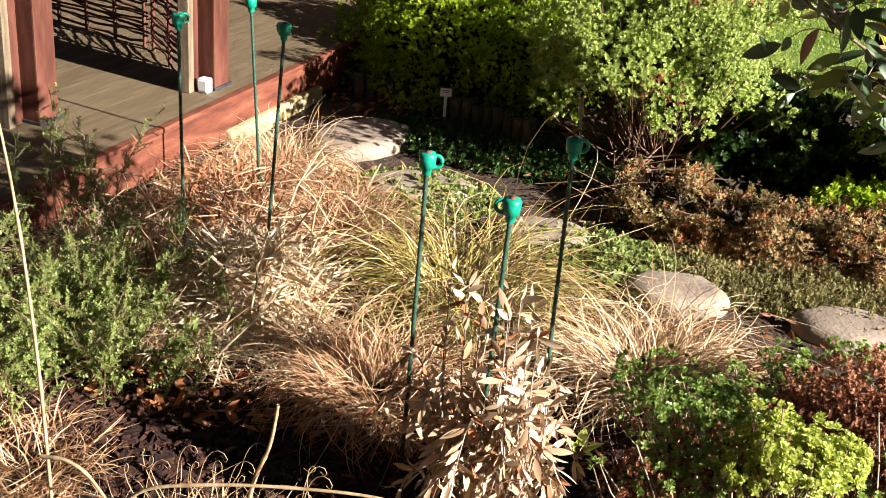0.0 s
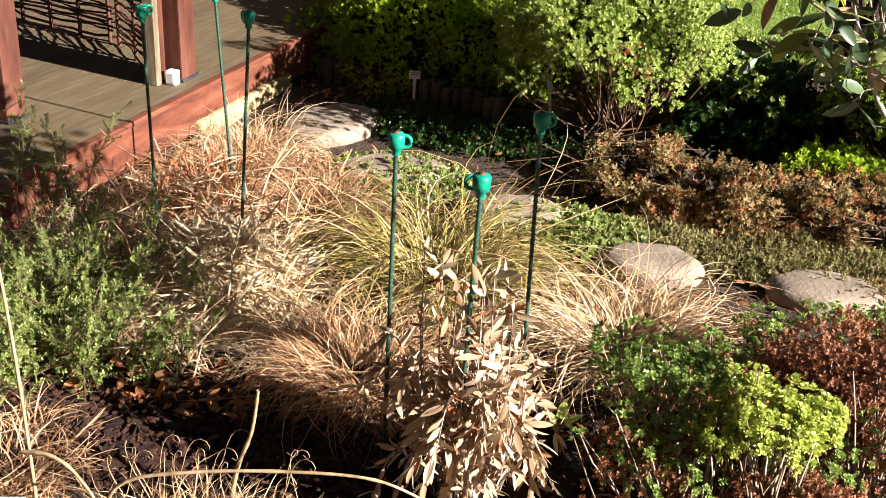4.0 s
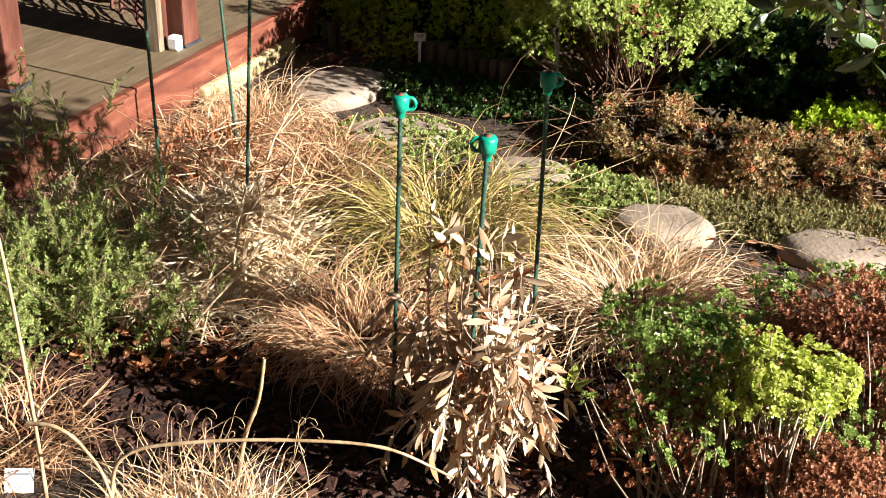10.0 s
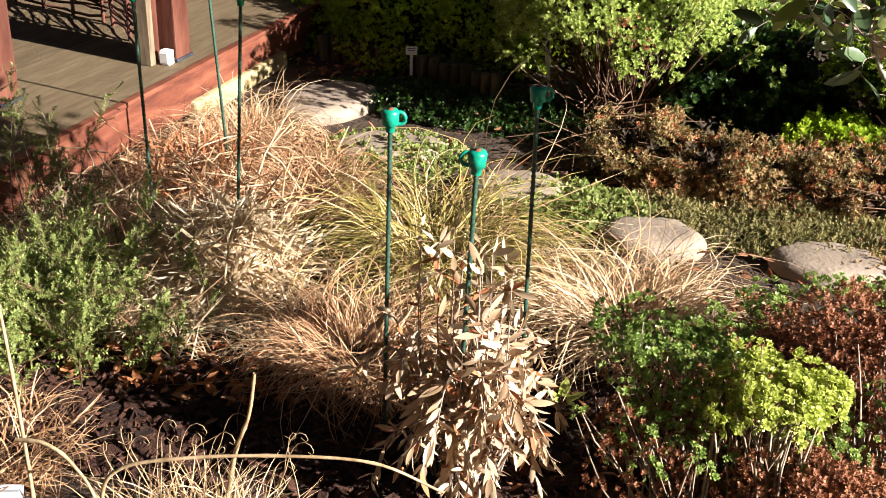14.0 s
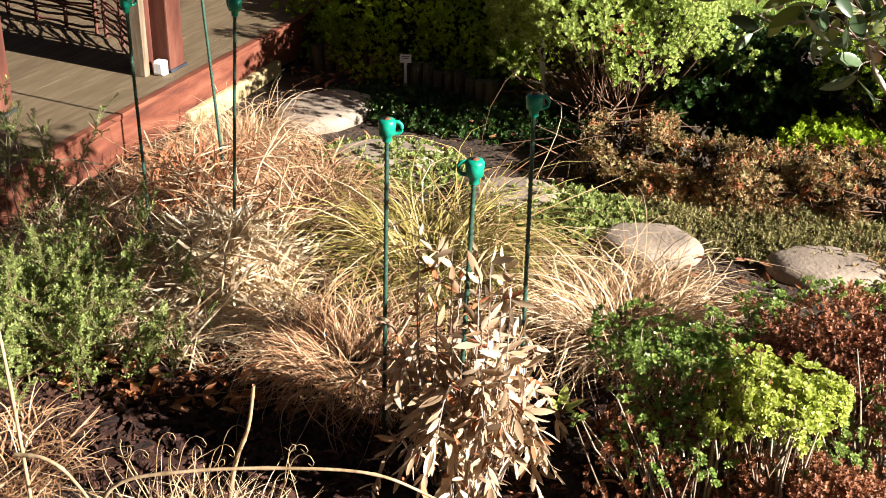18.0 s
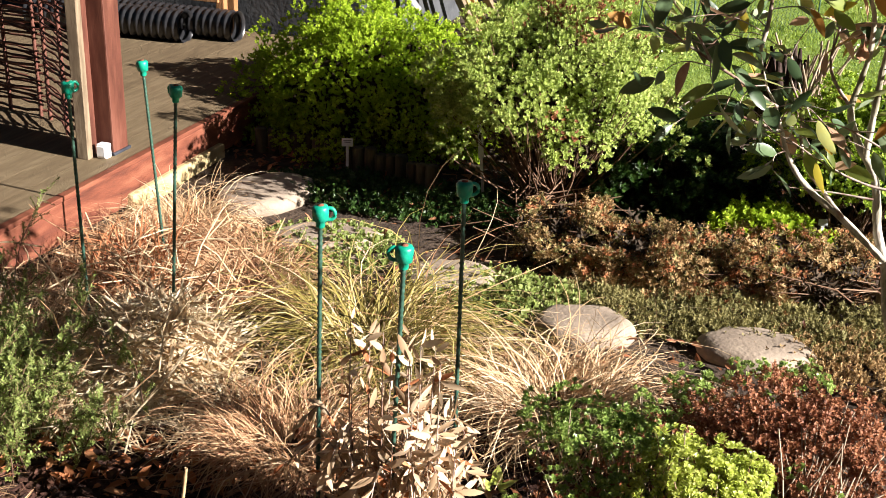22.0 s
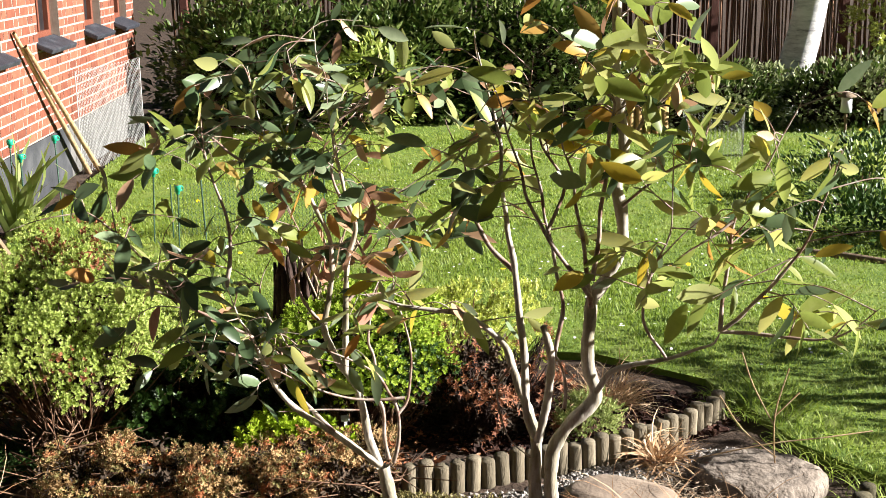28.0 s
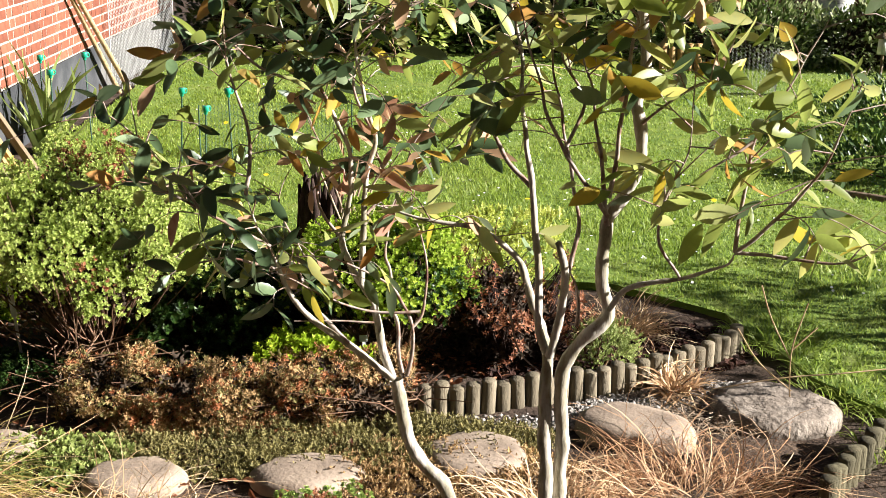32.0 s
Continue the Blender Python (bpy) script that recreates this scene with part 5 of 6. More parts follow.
bare_stems(t, 20, (-0.2, 2.3, 0.0), 0.05, tips, 0.004, M["twig"])
bare_stems(t, 44, (-0.34, 2.24, 0.0), 0.07, tips4, 0.004, M["pale_twig"])
bare_stems(t, 40, (-0.4, 2.4, 0.0), 0.07, np.concatenate([tips2, tips3]), 0.0035, M["pale_twig"])

t = thing("sedum_shrub", "dried rust-brown low shrub with green tips", "shrub")
tips = leafy_patch(t, "dry_foliage", (-0.08, 2.95, 0.1), (0.27, 0.23, 0.16), 3680, 0.022, M["lf_brown"], ROSETTE_DRY, 8.5, 0.25, inner=0.55)
tips2 = leafy_patch(t, "foliage", (-0.345, 3.06, 0.17), (0.05, 0.05, 0.1), 110, 0.026, M["lf_sedum"], ROSETTE, 8.6, 0.3, 0.028, 5)
leafy_patch(t, "foliage", (-0.22, 3.17, 0.2), (0.06, 0.05, 0.06), 70, 0.025, M["lf_sedum"], ROSETTE, 8.7, 0.3, 0.028, 5)
leafy_patch(t, "foliage", (-0.08, 3.2, 0.2), (0.09, 0.05, 0.06), 80, 0.025, M["lf_sedum"], ROSETTE, 8.8, 0.3, 0.028, 5)
bare_stems(t, 80, (-0.06, 2.72, 0.0), 0.09, np.concatenate([tips, tips2]), 0.004, M["pale_twig"])

t = thing("dried_shrub", "dried rust-brown shrub with small curled leaves and pale bare stems", "shrub")
tips = leafy_patch(t, "dry_foliage", (-0.12, 2.3, 0.12), (0.16, 0.14, 0.1), 1500, 0.021, M["lf_brown"], ROSETTE_DRY, 12.0, 0.25, inner=0.6)
leafy_patch(t, "foliage", (-0.04, 2.6, 0.18), (0.1, 0.1, 0.08), 50, 0.024, M["lf_sedum"], ROSETTE, 12.4, 0.4, 0.03, 4)
tips2 = leafy_patch(t, "dry_foliage", (0.02, 2.66, 0.1), (0.17, 0.18, 0.14), 672, 0.021, M["lf_brown"], ROSETTE_DRY, 12.6, inner=0.6)
bare_stems(t, 60, (-0.04, 2.42, 0.0), 0.06, tips2 + [0.0, 0.05, 0.06], 0.004, M["pale_twig"])

# green fine-leaved shrub by the deck
SPRIG_LEAF = diamond_template(0.6, 0.05)
vs_, fs_ = [], []
r_ = np.random.default_rng(31)
for k_ in range(25):
    s_ = 0.08 + 0.92 * k_ / 24
    a_ = k_ * 2.4
    d_ = np.array([0.55, 0.8 * math.cos(a_), 0.8 * math.sin(a_)])
    n_ = np.array([0.8, -0.55 * math.cos(a_), -0.55 * math.sin(a_)])
    L_ = 0.2 * r_.uniform(0.7, 1.15)
    vs_.append(np.array([s_, 0, 0]) + L_ * (SPRIG_LEAF[0][:, :1] * d_ + SPRIG_LEAF[0][:, 1:2] * np.cross(n_, d_) + SPRIG_LEAF[0][:, 2:] * n_))
    fs_.append(SPRIG_LEAF[1] + 4 * k_)
SPRIG = (np.concatenate(vs_), np.concatenate(fs_))


def sprigs(parent, n, foot, spread, height, out, length, material, bare=0.35, wood="twig"):
    """Arching woody shoots that carry short leafy side sprigs."""
    lines, sp, sd = [], [], []
    for k in range(n):
        b = np.array(foot) + np.append(rng.normal(0, 1, 2) * spread, 0)
        a = rng.uniform(0, 2 * np.pi)
        e = b + np.array([math.cos(a) * out, math.sin(a) * out, height]) * rng.uniform(0.5, 1.15)
        p = spline([b, b + (e - b) * np.array([0.35, 0.35, 0.6]) + rng.normal(0, 0.02, 3), e], 7)
        lines.append((p, np.linspace(0.0028, 0.001, len(p))))
        for q in range(int(len(p) * bare), len(p)):
            for _ in range(2):
                d = unit(rng.normal(0, 0.8, 3) + (p[q] - p[q - 1]) / np.linalg.norm(p[q] - p[q - 1]) * 0.7 + [0, 0, 0.25])
                L = length * rng.uniform(0.4, 1.15)
                sp.append((p[q], L))
                sd.append(d)
                lines.append((np.array([p[q], p[q] + d * L]), [0.001, 0.0005]))
    v, f = tubes(lines, 4)
    put("stem_tangle", mesh_of("stem_tangle", v, f, M[wood]), parent, "thin woody shoots")
    v, f = scatter(SPRIG, np.array([a for a, _ in sp]), np.array(sd), np.array([b for _, b in sp]))
    put("foliage", mesh_of("foliage", v, f, material), parent)


t = thing("fine_leaved_shrub", "green small-leaved sprawling shrub beside the deck", "shrub")
sprigs(t, 118, (-2.2, 2.36, 0.0), (0.18, 0.2), 0.31, 0.16, 0.058, M["lf_fine"], 0.15)
sprigs(t, 18, (-2.5, 2.5, 0.0), (0.16, 0.16), 0.3, 0.14, 0.055, M["lf_fine"], 0.25)
tuft("dry_grass", "short brown dry grass beside the green sprigs", (-2.55, 3.1, 0.0), 900, 0.18, 0.26, 0.5, 1.9, 0.0022, M["gr_tan2"], "dry grasses")
tuft("dry_grass", "brown dry grass at the foot of the straw", (-2.1, 2.62, 0.0), 800, 0.16, 0.22, 0.7, 1.7, 0.0022, M["gr_tan2"], "dry grasses")
tuft("dry_grass", "brown thin dry grass growing through the green shrub", (-2.3, 2.5, 0.0), 700, 0.26, 0.3, 0.5, 1.2, 0.002, M["gr_tan2"], "dry grasses")
tuft("rusty_stalks", "upright rust-brown dry stalks by the deck", (-2.33, 3.42, 0.0), 170, 0.12, 0.36, 0.4, 0.6, 0.0042, M["lf_rust"])
t = thing("sprawling_shrub", "sparse upright green sprigs by the deck", "shrub")
sprigs(t, 15, (-2.36, 2.78, 0.0), (0.16, 0.12), 0.48, 0.13, 0.06, M["lf_fine"], 0.5, "pale_twig")

# dead shrub with pale papery leaves
t = thing("dead_shrub", "dead shrub with pale papery hanging leaves", "shrub", (0, 0, 0))
lines, lp, ld = [], [], []
for k in range(112):
    b = np.array([-0.88, 2.25, 0.0]) + np.append(rng.normal(0, 0.035, 2), 0)
    a = rng.uniform(0, 2 * np.pi)
    way = np.array([math.cos(a), math.sin(a), 0.0])
    if k % 5 < 2:
        e = b + way * rng.uniform(0.02, 0.11) + [0.01, 0, 0.26 + 0.42 * rng.uniform(0, 1) ** 1.8]
        mid = (b + e) / 2 + way * 0.03
    else:
        out, top_h = rng.uniform(0.1, 0.25), rng.uniform(0.12, 0.4)
        e = b + way * out + [0, 0, max(0.03, top_h - rng.uniform(0.03, 0.16))]
        mid = b + way * out * 0.55 + [0, 0, top_h]
    p = spline([b, mid, e], 8)
    lines.append((p, np.linspace(0.0034, 0.001, len(p))))
    for q in range(6, len(p)):
        d = unit(p[q] - p[q - 1])
        for _ in range(2):
            lp.append(p[q])
            ld.append(0.75 * d + rng.normal(0, 0.5, 3) + [0, 0, -0.3])
v, f = tubes(lines, 5)
put("stem_tangle", mesh_of("stem_tangle", v, f, M["gum_twig"]), t, "thin reddish stems")
leaf_parts(t, lp, ld, 0.049 * rng.uniform(0.55, 1.3, len(lp)), [("lf_rust" if q < 0.08 else "lf_deadpale") for q in rng.uniform(0, 1, len(lp))], 0.66, 290, "foliage")

# ---- canes and labels in the front ----


def cane(pts_, r, label):
    t = thing("dry_cane", label, "stem", (0, 0, 0), "dry canes")
    p = spline(pts_, 8)
    rad = np.linspace(r, r * 0.6, len(p)) * np.where(np.arange(len(p)) % 9 == 4, 1.25, 1.0)
    v, f = tubes([(p, rad)], 8)
    put("stalk", mesh_of("stalk", v, f, M["cane"], True), t)


cane([(-1.645, 1.7, 0.0), (-1.645, 1.7, 0.25), (-1.655, 1.7, 0.55), (-1.68, 1.7, 0.85), (-1.72, 1.7, 1.1)], 0.0046, "tall thin pale dry cane standing in the bed")
cane([(-1.57, 1.6, 0.36), (-1.5, 1.6, 0.37), (-1.44, 1.6, 0.34), (-1.39, 1.6, 0.25), (-1.37, 1.6, 0.0)], 0.0046, "bent over pale dry cane")
cane([(-1.42, 1.62, 0.0), (-1.40, 1.62, 0.24), (-1.35, 1.62, 0.34), (-1.22, 1.65, 0.385), (-1.04, 1.7, 0.41), (-0.87, 1.75, 0.41), (-0.75, 1.8, 0.345)], 0.0046, "long arching pale dry cane over the grass")
cane([(-1.36, 2.0, 0.0), (-1.33, 2.0, 0.14), (-1.29, 2.0, 0.25), (-1.27, 2.0, 0.36)], 0.006, "short upright dry cane in the mulch")
t = thing("curled_tendrils", "thin pale curling dry grass tendrils", "grass")
lines = []
for k in range(16):
    b = np.array([-1.55 + 0.45 * rng.uniform(), 1.9 + rng.normal(0, 0.05), 0.1])
    a = rng.uniform(0, 2 * np.pi)
    s = np.linspace(0, 1, 16)
    curl = 1.5 + 3.5 * s ** 2
    p = b + np.c_[0.1 * s * np.cos(a) + 0.02 * s * np.sin(curl * 2), 0.05 * s * np.sin(a), 0.2 * s - 0.05 * s ** 3 + 0.03 * s * np.cos(curl * 2)]
    lines.append((p, np.linspace(0.0016, 0.0008, 16)))
v, f = tubes(lines, 4)
put("tendril_tuft", mesh_of("tendril_tuft", v, f, M["cane"]), t)


def plant_label(m, w, h, label, lines=0):
    t = thing("plant_label", label, "label", m)
    part("plate", box_bm(w, 0.004, h, (0, 0, h / 2), bevel=0.001), M["white_plastic"], t)
    part("stem", box_bm(0.012, 0.004, 0.14, (0, 0.003, -0.05)), M["white_plastic"], t)
    for k in range(lines):
        part("text_line", box_bm(w * (0.7 - 0.15 * (k % 2)), 0.001, h * 0.1, (0, -0.0026, h * (0.75 - 0.22 * k))), M["grey_ink"], t)


plant_label(pose(-2.157, 4.85, 0.125, -12, 0, 20), 0.05, 0.036, "small white plant label on a stem in the shade", 2)
plant_label(pose(-1.79, 1.77, 0.0, -35, 0, 25), 0.066, 0.055, "white plastic plant label lying in the grass", 1)
t = thing("plant_marker", "narrow white plastic plant marker standing in the bush", "plant label", pose(-1.5, 4.73, 0.2, 4, -5, 25))
part("blade", box_bm(0.022, 0.002, 0.24, (0, 0, 0.12), bevel=0.0008), M["white_plastic"], t)
part("tip", box_bm(0.012, 0.002, 0.2, (0, 0, -0.1), bevel=0.0008), M["white_plastic"], t)
plant_label(pose(-0.12, 4.72, 0.12, -20, 0, 10), 0.035, 0.025, "tiny white plant label in shade", 0)

t = thing("weed", "small fresh green broad-leaved weed in dry grass", "plant", (-0.776, 2.68, 0.0))
for k in range(5):
    a = 0.5 + k * 1.25
    m = Matrix.Rotation(a, 4, "Z") @ Matrix.Rotation(radians(-38), 4, "Y") @ Matrix.Scale(0.075 + 0.01 * (k % 2), 4)
    put("leaf", mesh_of("leaf", *leaf_template(0.38, 0.1), M["lf_lime"]), t, "", m)

# ---- flax, stump, netting by the lawn ----
t = thing("flax_plant", "upright sword-leaved flax beside the house wall", "plant")
for k in range(34):
    v, f = blades(1, (-2.58 + rng.normal(0, 0.05), 8.62 + rng.normal(0, 0.05), 0), 0.03, 0.85, 0.3, 0.25, 0.045)
    put("leaf", mesh_of("leaf", v, f, M["flax"]), t)
t = thing("tree_stump", "dark rotten stump with pale dry reeds beside it", "stump", (-0.47, 6.45, 0))
lines = []
for k in range(26):
    a, r = rng.uniform(0, 2 * np.pi), 0.1 * math.sqrt(rng.uniform())
    x, y, h = r * math.cos(a), r * math.sin(a), rng.uniform(0.25, 0.42)
    lines.append(([(x, y, 0), (x + rng.normal(0, 0.008), y, h * 0.6), (x + rng.normal(0, 0.012), y, h)], [0.028, 0.024, 0.008]))
v, f = tubes(lines, 6)
put("wood", mesh_of("wood", v, f, M["deadwood"]), t)
lines = [([(0.12 + rng.normal(0, 0.06), rng.normal(0, 0.05), 0), (0.14 + rng.normal(0, 0.08), rng.normal(0, 0.06), rng.uniform(0.25, 0.5))], 0.006) for _ in range(26)]
v, f = tubes(lines, 5)
put("reed_mass", mesh_of("reed_mass", v, f, M["pale_twig"]), t, "pale dry reed stems")

t = thing("dry_weed", "bare dry branching weed stalk beside the slab", "plant", (1.47, 4.3, 0))
for p_ in ([(0, 0, 0), (-0.01, 0.02, 0.15), (0.0, 0.05, 0.27), (0.05, 0.08, 0.42)], [(0, 0.02, 0.1), (-0.12, 0.05, 0.2), (-0.2, 0.08, 0.32)], [(-0.01, 0.04, 0.22), (-0.08, 0.08, 0.36), (-0.12, 0.1, 0.48)], [(-0.27, 0.1, 0.07), (0.0, 0.1, 0.12), (0.2, 0.12, 0.13), (0.4, 0.15, 0.14)], [(0.0, 0.05, 0.25), (0.09, 0.07, 0.33)]):
    v, f = tubes([(spline(p_, 6), 0.0028)], 5)
    put("stalk", mesh_of("stalk", v, f, M["cane"]), t)
t = thing("border_log", "grey log lying along the flower border", "log", (2.55, 7.65, 0.03))
v, f = tubes([(spline([(0, 0, 0), (0.25, -0.2, 0.01), (0.6, -0.45, 0.0), (1.1, -0.7, 0.0)], 6), 0.028)], 12)
put("trunk", mesh_of("trunk", v, f, M["greywood"]), t)
for x, y, h in ((4.0, 11.1, 0.42), (4.35, 11.0, 0.36)):
    t = thing("bird_table", "small pale bird feeder on a post by the border", "feeder", (x, y, 0), "bird feeders")
    v, f = tubes([(np.array([(0, 0, 0), (0, 0, h)]), 0.012)], 8)
    put("post", mesh_of("post", v, f, M["greywood"]), t)
    v, f = tubes([(np.array([(0, 0, h), (0, 0, h + 0.002), (0, 0, h + 0.14), (0, 0, h + 0.142)]), [0.002, 0.05, 0.045, 0.002])], 12)
    put("canister", mesh_of("canister", v, f, M["white_plastic"]), t)
    v, f = tubes([(np.array([(0, 0, h + 0.14), (0, 0, h + 0.145), (0, 0, h + 0.19)]), [0.085, 0.085, 0.004])], 14)
    put("roof", mesh_of("roof", v, f, M["greywood"]), t)
wire_sheet(lambda s, r: (-1.45 + 1.0 * s, 8.35 + 0.25 * s, r * 0.4), 40, 14, "garden_netting", "low green netting round a bed by the lawn", M["rebar"])
bush("yellow_shrub", "low yellow-green shrub behind the dried bush", "shrub", (0.35, 5.55, 0.15), (0.42, 0.25, 0.26), 1500, 0.04, M["lf_lime"], SHOOT, 0.25, 11.0, -0.2, 0.5, 30)

# ---- young gum trees ----


def gum(label, limbs, twig_n, seed, dark=0.3, orange=0.12, pink=0.06, leaf=0.085, twig_len=0.2, warm=None, first=1):
    """limbs: (points, start radius, leafy from this share of the length on)."""
    global rng
    keep_rng, rng = rng, np.random.default_rng(seed)
    t = thing("gum_tree", label, "tree")
    curves = []
    for k, (pts_, r0, leafy) in enumerate(limbs):
        p = spline(pts_, 7)
        fade = np.minimum(1, np.linspace(0, 6, len(p)))
        p += np.c_[lumps(p, 11, 0.007, k) * fade, lumps(p, 11, 0.007, k + 5) * fade, np.zeros(len(p))]
        curves.append(p)
        q = np.linspace(0, 1, len(p))
        rad = r0 * (1 - 0.14 * q) if leafy >= 1 and r0 > 0.005 else r0 * (1 - q) ** 0.75 + 0.0009
        if 0 < k < first and leafy < 1:
            rad = r0 * (1 - 0.45 * q ** 1.5)
        rad = rad * (1 + lumps(p, 40, 0.25, k)) * (1.0 if k < first else 0.82)
        if leafy >= 1 and k:
            p, rad = np.vstack([p, p[-1] + [0, 0, 0.003]]), np.append(rad, 0.001)
        v, f = tubes([(p, rad)], 10)
        put("trunk" if k < first else "limb", mesh_of("limb", v, f, M["gum_bark"] if r0 > 0.0064 else M["gum_twig"], True), t)
    weight = np.array([np.linalg.norm(np.diff(p, axis=0), axis=1).sum() * max(0.0, 1 - l[2]) * (1.7 if l[1] < 0.0048 else 1.0) for p, l in zip(curves, limbs)])
    lp, ld = [], []
    for k in range(twig_n):
        c = rng.choice(len(limbs), p=weight / weight.sum())
        p = curves[c]
        b = p[int(rng.uniform(limbs[c][2], 1.0) * (len(p) - 1))]
        a = rng.uniform(0, 2 * np.pi)
        d = np.array([math.cos(a), 0.8 * math.sin(a), rng.uniform(-0.3, 0.8)])
        d = d / np.linalg.norm(d)
        L = twig_len * rng.uniform(0.4, 1.3)
        e = b + d * L + [0, 0, -0.15 * L]
        q = spline([b, (b + e) / 2 + rng.normal(0, 0.01, 3) + [0, 0, 0.02], e], 4)
        v, f = tubes([(q, np.linspace(0.0017, 0.0007, len(q)))], 5)
        put("twig", mesh_of("twig", v, f, M["gum_twig"], True), t)
        side = unit(np.cross(d, [0.1, 0.1, 1.0]) + rng.normal(0, 0.4, 3))
        for j in (3, 5, 6, 7, 8):
            if rng.uniform() < 0.72:
                sg = 1 if j % 2 else -1
                lp.append(q[j])
                ld.append(side * sg * rng.uniform(0.3, 1.1) + 0.7 * d + np.array([0, 0, rng.normal(-0.35, 0.55)]))
    lp, ld = np.array(lp), np.array(ld)
    pick = rng.uniform(0, 1, len(lp))
    mats = np.where(pick < orange, "lf_gumorange", np.where(pick < orange + pink, "lf_gumpink", np.where(pick < orange + pink + dark, "lf_gumdark", "lf_gum")))
    if warm:
        near = (np.linalg.norm(lp - np.array(warm[:3]), axis=1) < warm[3]) & (pick > 0.35)
        mats = np.where(near, np.where(pick > 0.6, "lf_gumpink", "lf_gumorange"), mats)
    leaf_parts(t, lp, ld, leaf * rng.uniform(0.6, 1.2, len(lp)), [str(q) for q in mats], 0.9)
    rng = keep_rng
    return t


gum_a = []
gum_a.append(([(0.37, 2.74, -0.02), (0.32, 2.76, 0.2), (0.25, 2.785, 0.37), (0.199, 2.8, 0.477), (0.157, 2.812, 0.519), (0.116, 2.825, 0.588), (0.095, 2.838, 0.672), (0.079, 2.85, 0.737)], 0.0185, 1))
gum_a.append(([(0.075, 2.85, 0.74), (0.028, 2.839, 0.781), (-0.031, 2.828, 0.836), (-0.102, 2.817, 0.889), (-0.153, 2.806, 0.942), (-0.176, 2.794, 0.987), (-0.189, 2.783, 1.039), (-0.203, 2.772, 1.089), (-0.231, 2.761, 1.139), (-0.25, 2.75, 1.214)], 0.0105, 0.5))
gum_a.append(([(-0.25, 2.75, 1.214), (-0.245, 2.762, 1.275), (-0.249, 2.775, 1.387), (-0.285, 2.787, 1.485), (-0.294, 2.8, 1.594)], 0.0055, 0.1))
gum_a.append(([(-0.201, 2.76, 1.093), (-0.267, 2.745, 1.137), (-0.35, 2.73, 1.186), (-0.443, 2.715, 1.247), (-0.514, 2.7, 1.326)], 0.005, 0.2))
gum_a.append(([(-0.185, 2.77, 1.036), (-0.234, 2.758, 1.053), (-0.295, 2.745, 1.07), (-0.369, 2.732, 1.061), (-0.41, 2.72, 1.078)], 0.004, 0.4))
gum_a.append(([(-0.03, 2.82, 0.839), (-0.077, 2.831, 0.884), (-0.117, 2.843, 0.929), (-0.137, 2.854, 0.967), (-0.151, 2.866, 1.006), (-0.164, 2.877, 1.072), (-0.195, 2.889, 1.165), (-0.155, 2.9, 1.257)], 0.006, 0.5))
gum_a.append(([(0.071, 2.85, 0.747), (0.048, 2.857, 0.81), (0.039, 2.864, 0.879), (0.021, 2.871, 0.934), (-0.006, 2.879, 0.974), (-0.028, 2.886, 1.014), (-0.048, 2.893, 1.068), (-0.038, 2.9, 1.135), (-0.028, 2.907, 1.229), (-0.037, 2.914, 1.295), (-0.069, 2.921, 1.374), (-0.114, 2.929, 1.432), (-0.153, 2.936, 1.476), (-0.189, 2.943, 1.579), (-0.206, 2.95, 1.68)], 0.0125, 0.6))
gum_a.append(([(-0.002, 2.87, 0.974), (0, 2.873, 1.074), (0.001, 2.877, 1.141), (0.011, 2.88, 1.236), (0.031, 2.883, 1.322), (0.012, 2.887, 1.394), (-0.006, 2.89, 1.471), (-0.018, 2.893, 1.547), (-0.042, 2.897, 1.66), (-0.047, 2.9, 1.771)], 0.009, 0.55))
gum_a.append(([(0.095, 2.85, 0.755), (0.086, 2.864, 0.807), (0.081, 2.879, 0.874), (0.07, 2.893, 0.912), (0.065, 2.908, 0.993), (0.054, 2.922, 1.031), (0.064, 2.937, 1.111), (0.094, 2.951, 1.205), (0.114, 2.966, 1.285), (0.2, 2.98, 1.405)], 0.006, 0.65))
gum_a.append(([(0.107, 2.83, 0.756), (0.12, 2.819, 0.811), (0.121, 2.807, 0.886), (0.097, 2.796, 0.946), (0.074, 2.784, 0.992), (0.008, 2.773, 1.036), (-0.068, 2.761, 1.069), (-0.143, 2.75, 1.072)], 0.0055, 0.8))
gum_a.append(([(0.12, 2.83, 0.878), (0.143, 2.844, 0.916), (0.156, 2.858, 1.009), (0.142, 2.872, 1.075), (0.109, 2.886, 1.14), (0.042, 2.9, 1.149)], 0.0042, 0.8))
gum_a.append(([(0.137, 2.8, 0.928), (0.045, 2.788, 0.928), (-0.019, 2.776, 0.946), (-0.095, 2.764, 0.984), (-0.157, 2.752, 1.022), (-0.219, 2.74, 1.046)], 0.0036, 0.85))
gum_a.append(([(0.029, 2.84, 0.885), (-0.076, 2.82, 0.895), (-0.153, 2.8, 0.902)], 0.0022, 0.98))
gum_a.append(([(-0.019, 2.9, 1.547), (0.058, 2.917, 1.596), (0.16, 2.933, 1.64), (0.237, 2.95, 1.696)], 0.004, 0.1))
gum_a.append(([(0.009, 2.9, 1.135), (0.054, 2.938, 1.195), (0.026, 2.975, 1.296), (0.093, 3.012, 1.344), (0.16, 3.05, 1.379)], 0.0045, 0.3))
gum_a.append(([(-0.114, 2.93, 1.431), (-0.214, 2.903, 1.468), (-0.297, 2.877, 1.535), (-0.355, 2.85, 1.538)], 0.004, 0.2))
gum_a.append(([(-0.07, 2.94, 1.37), (-0.128, 2.96, 1.499), (-0.102, 2.98, 1.601), (-0.127, 3, 1.727)], 0.0045, 0.2))
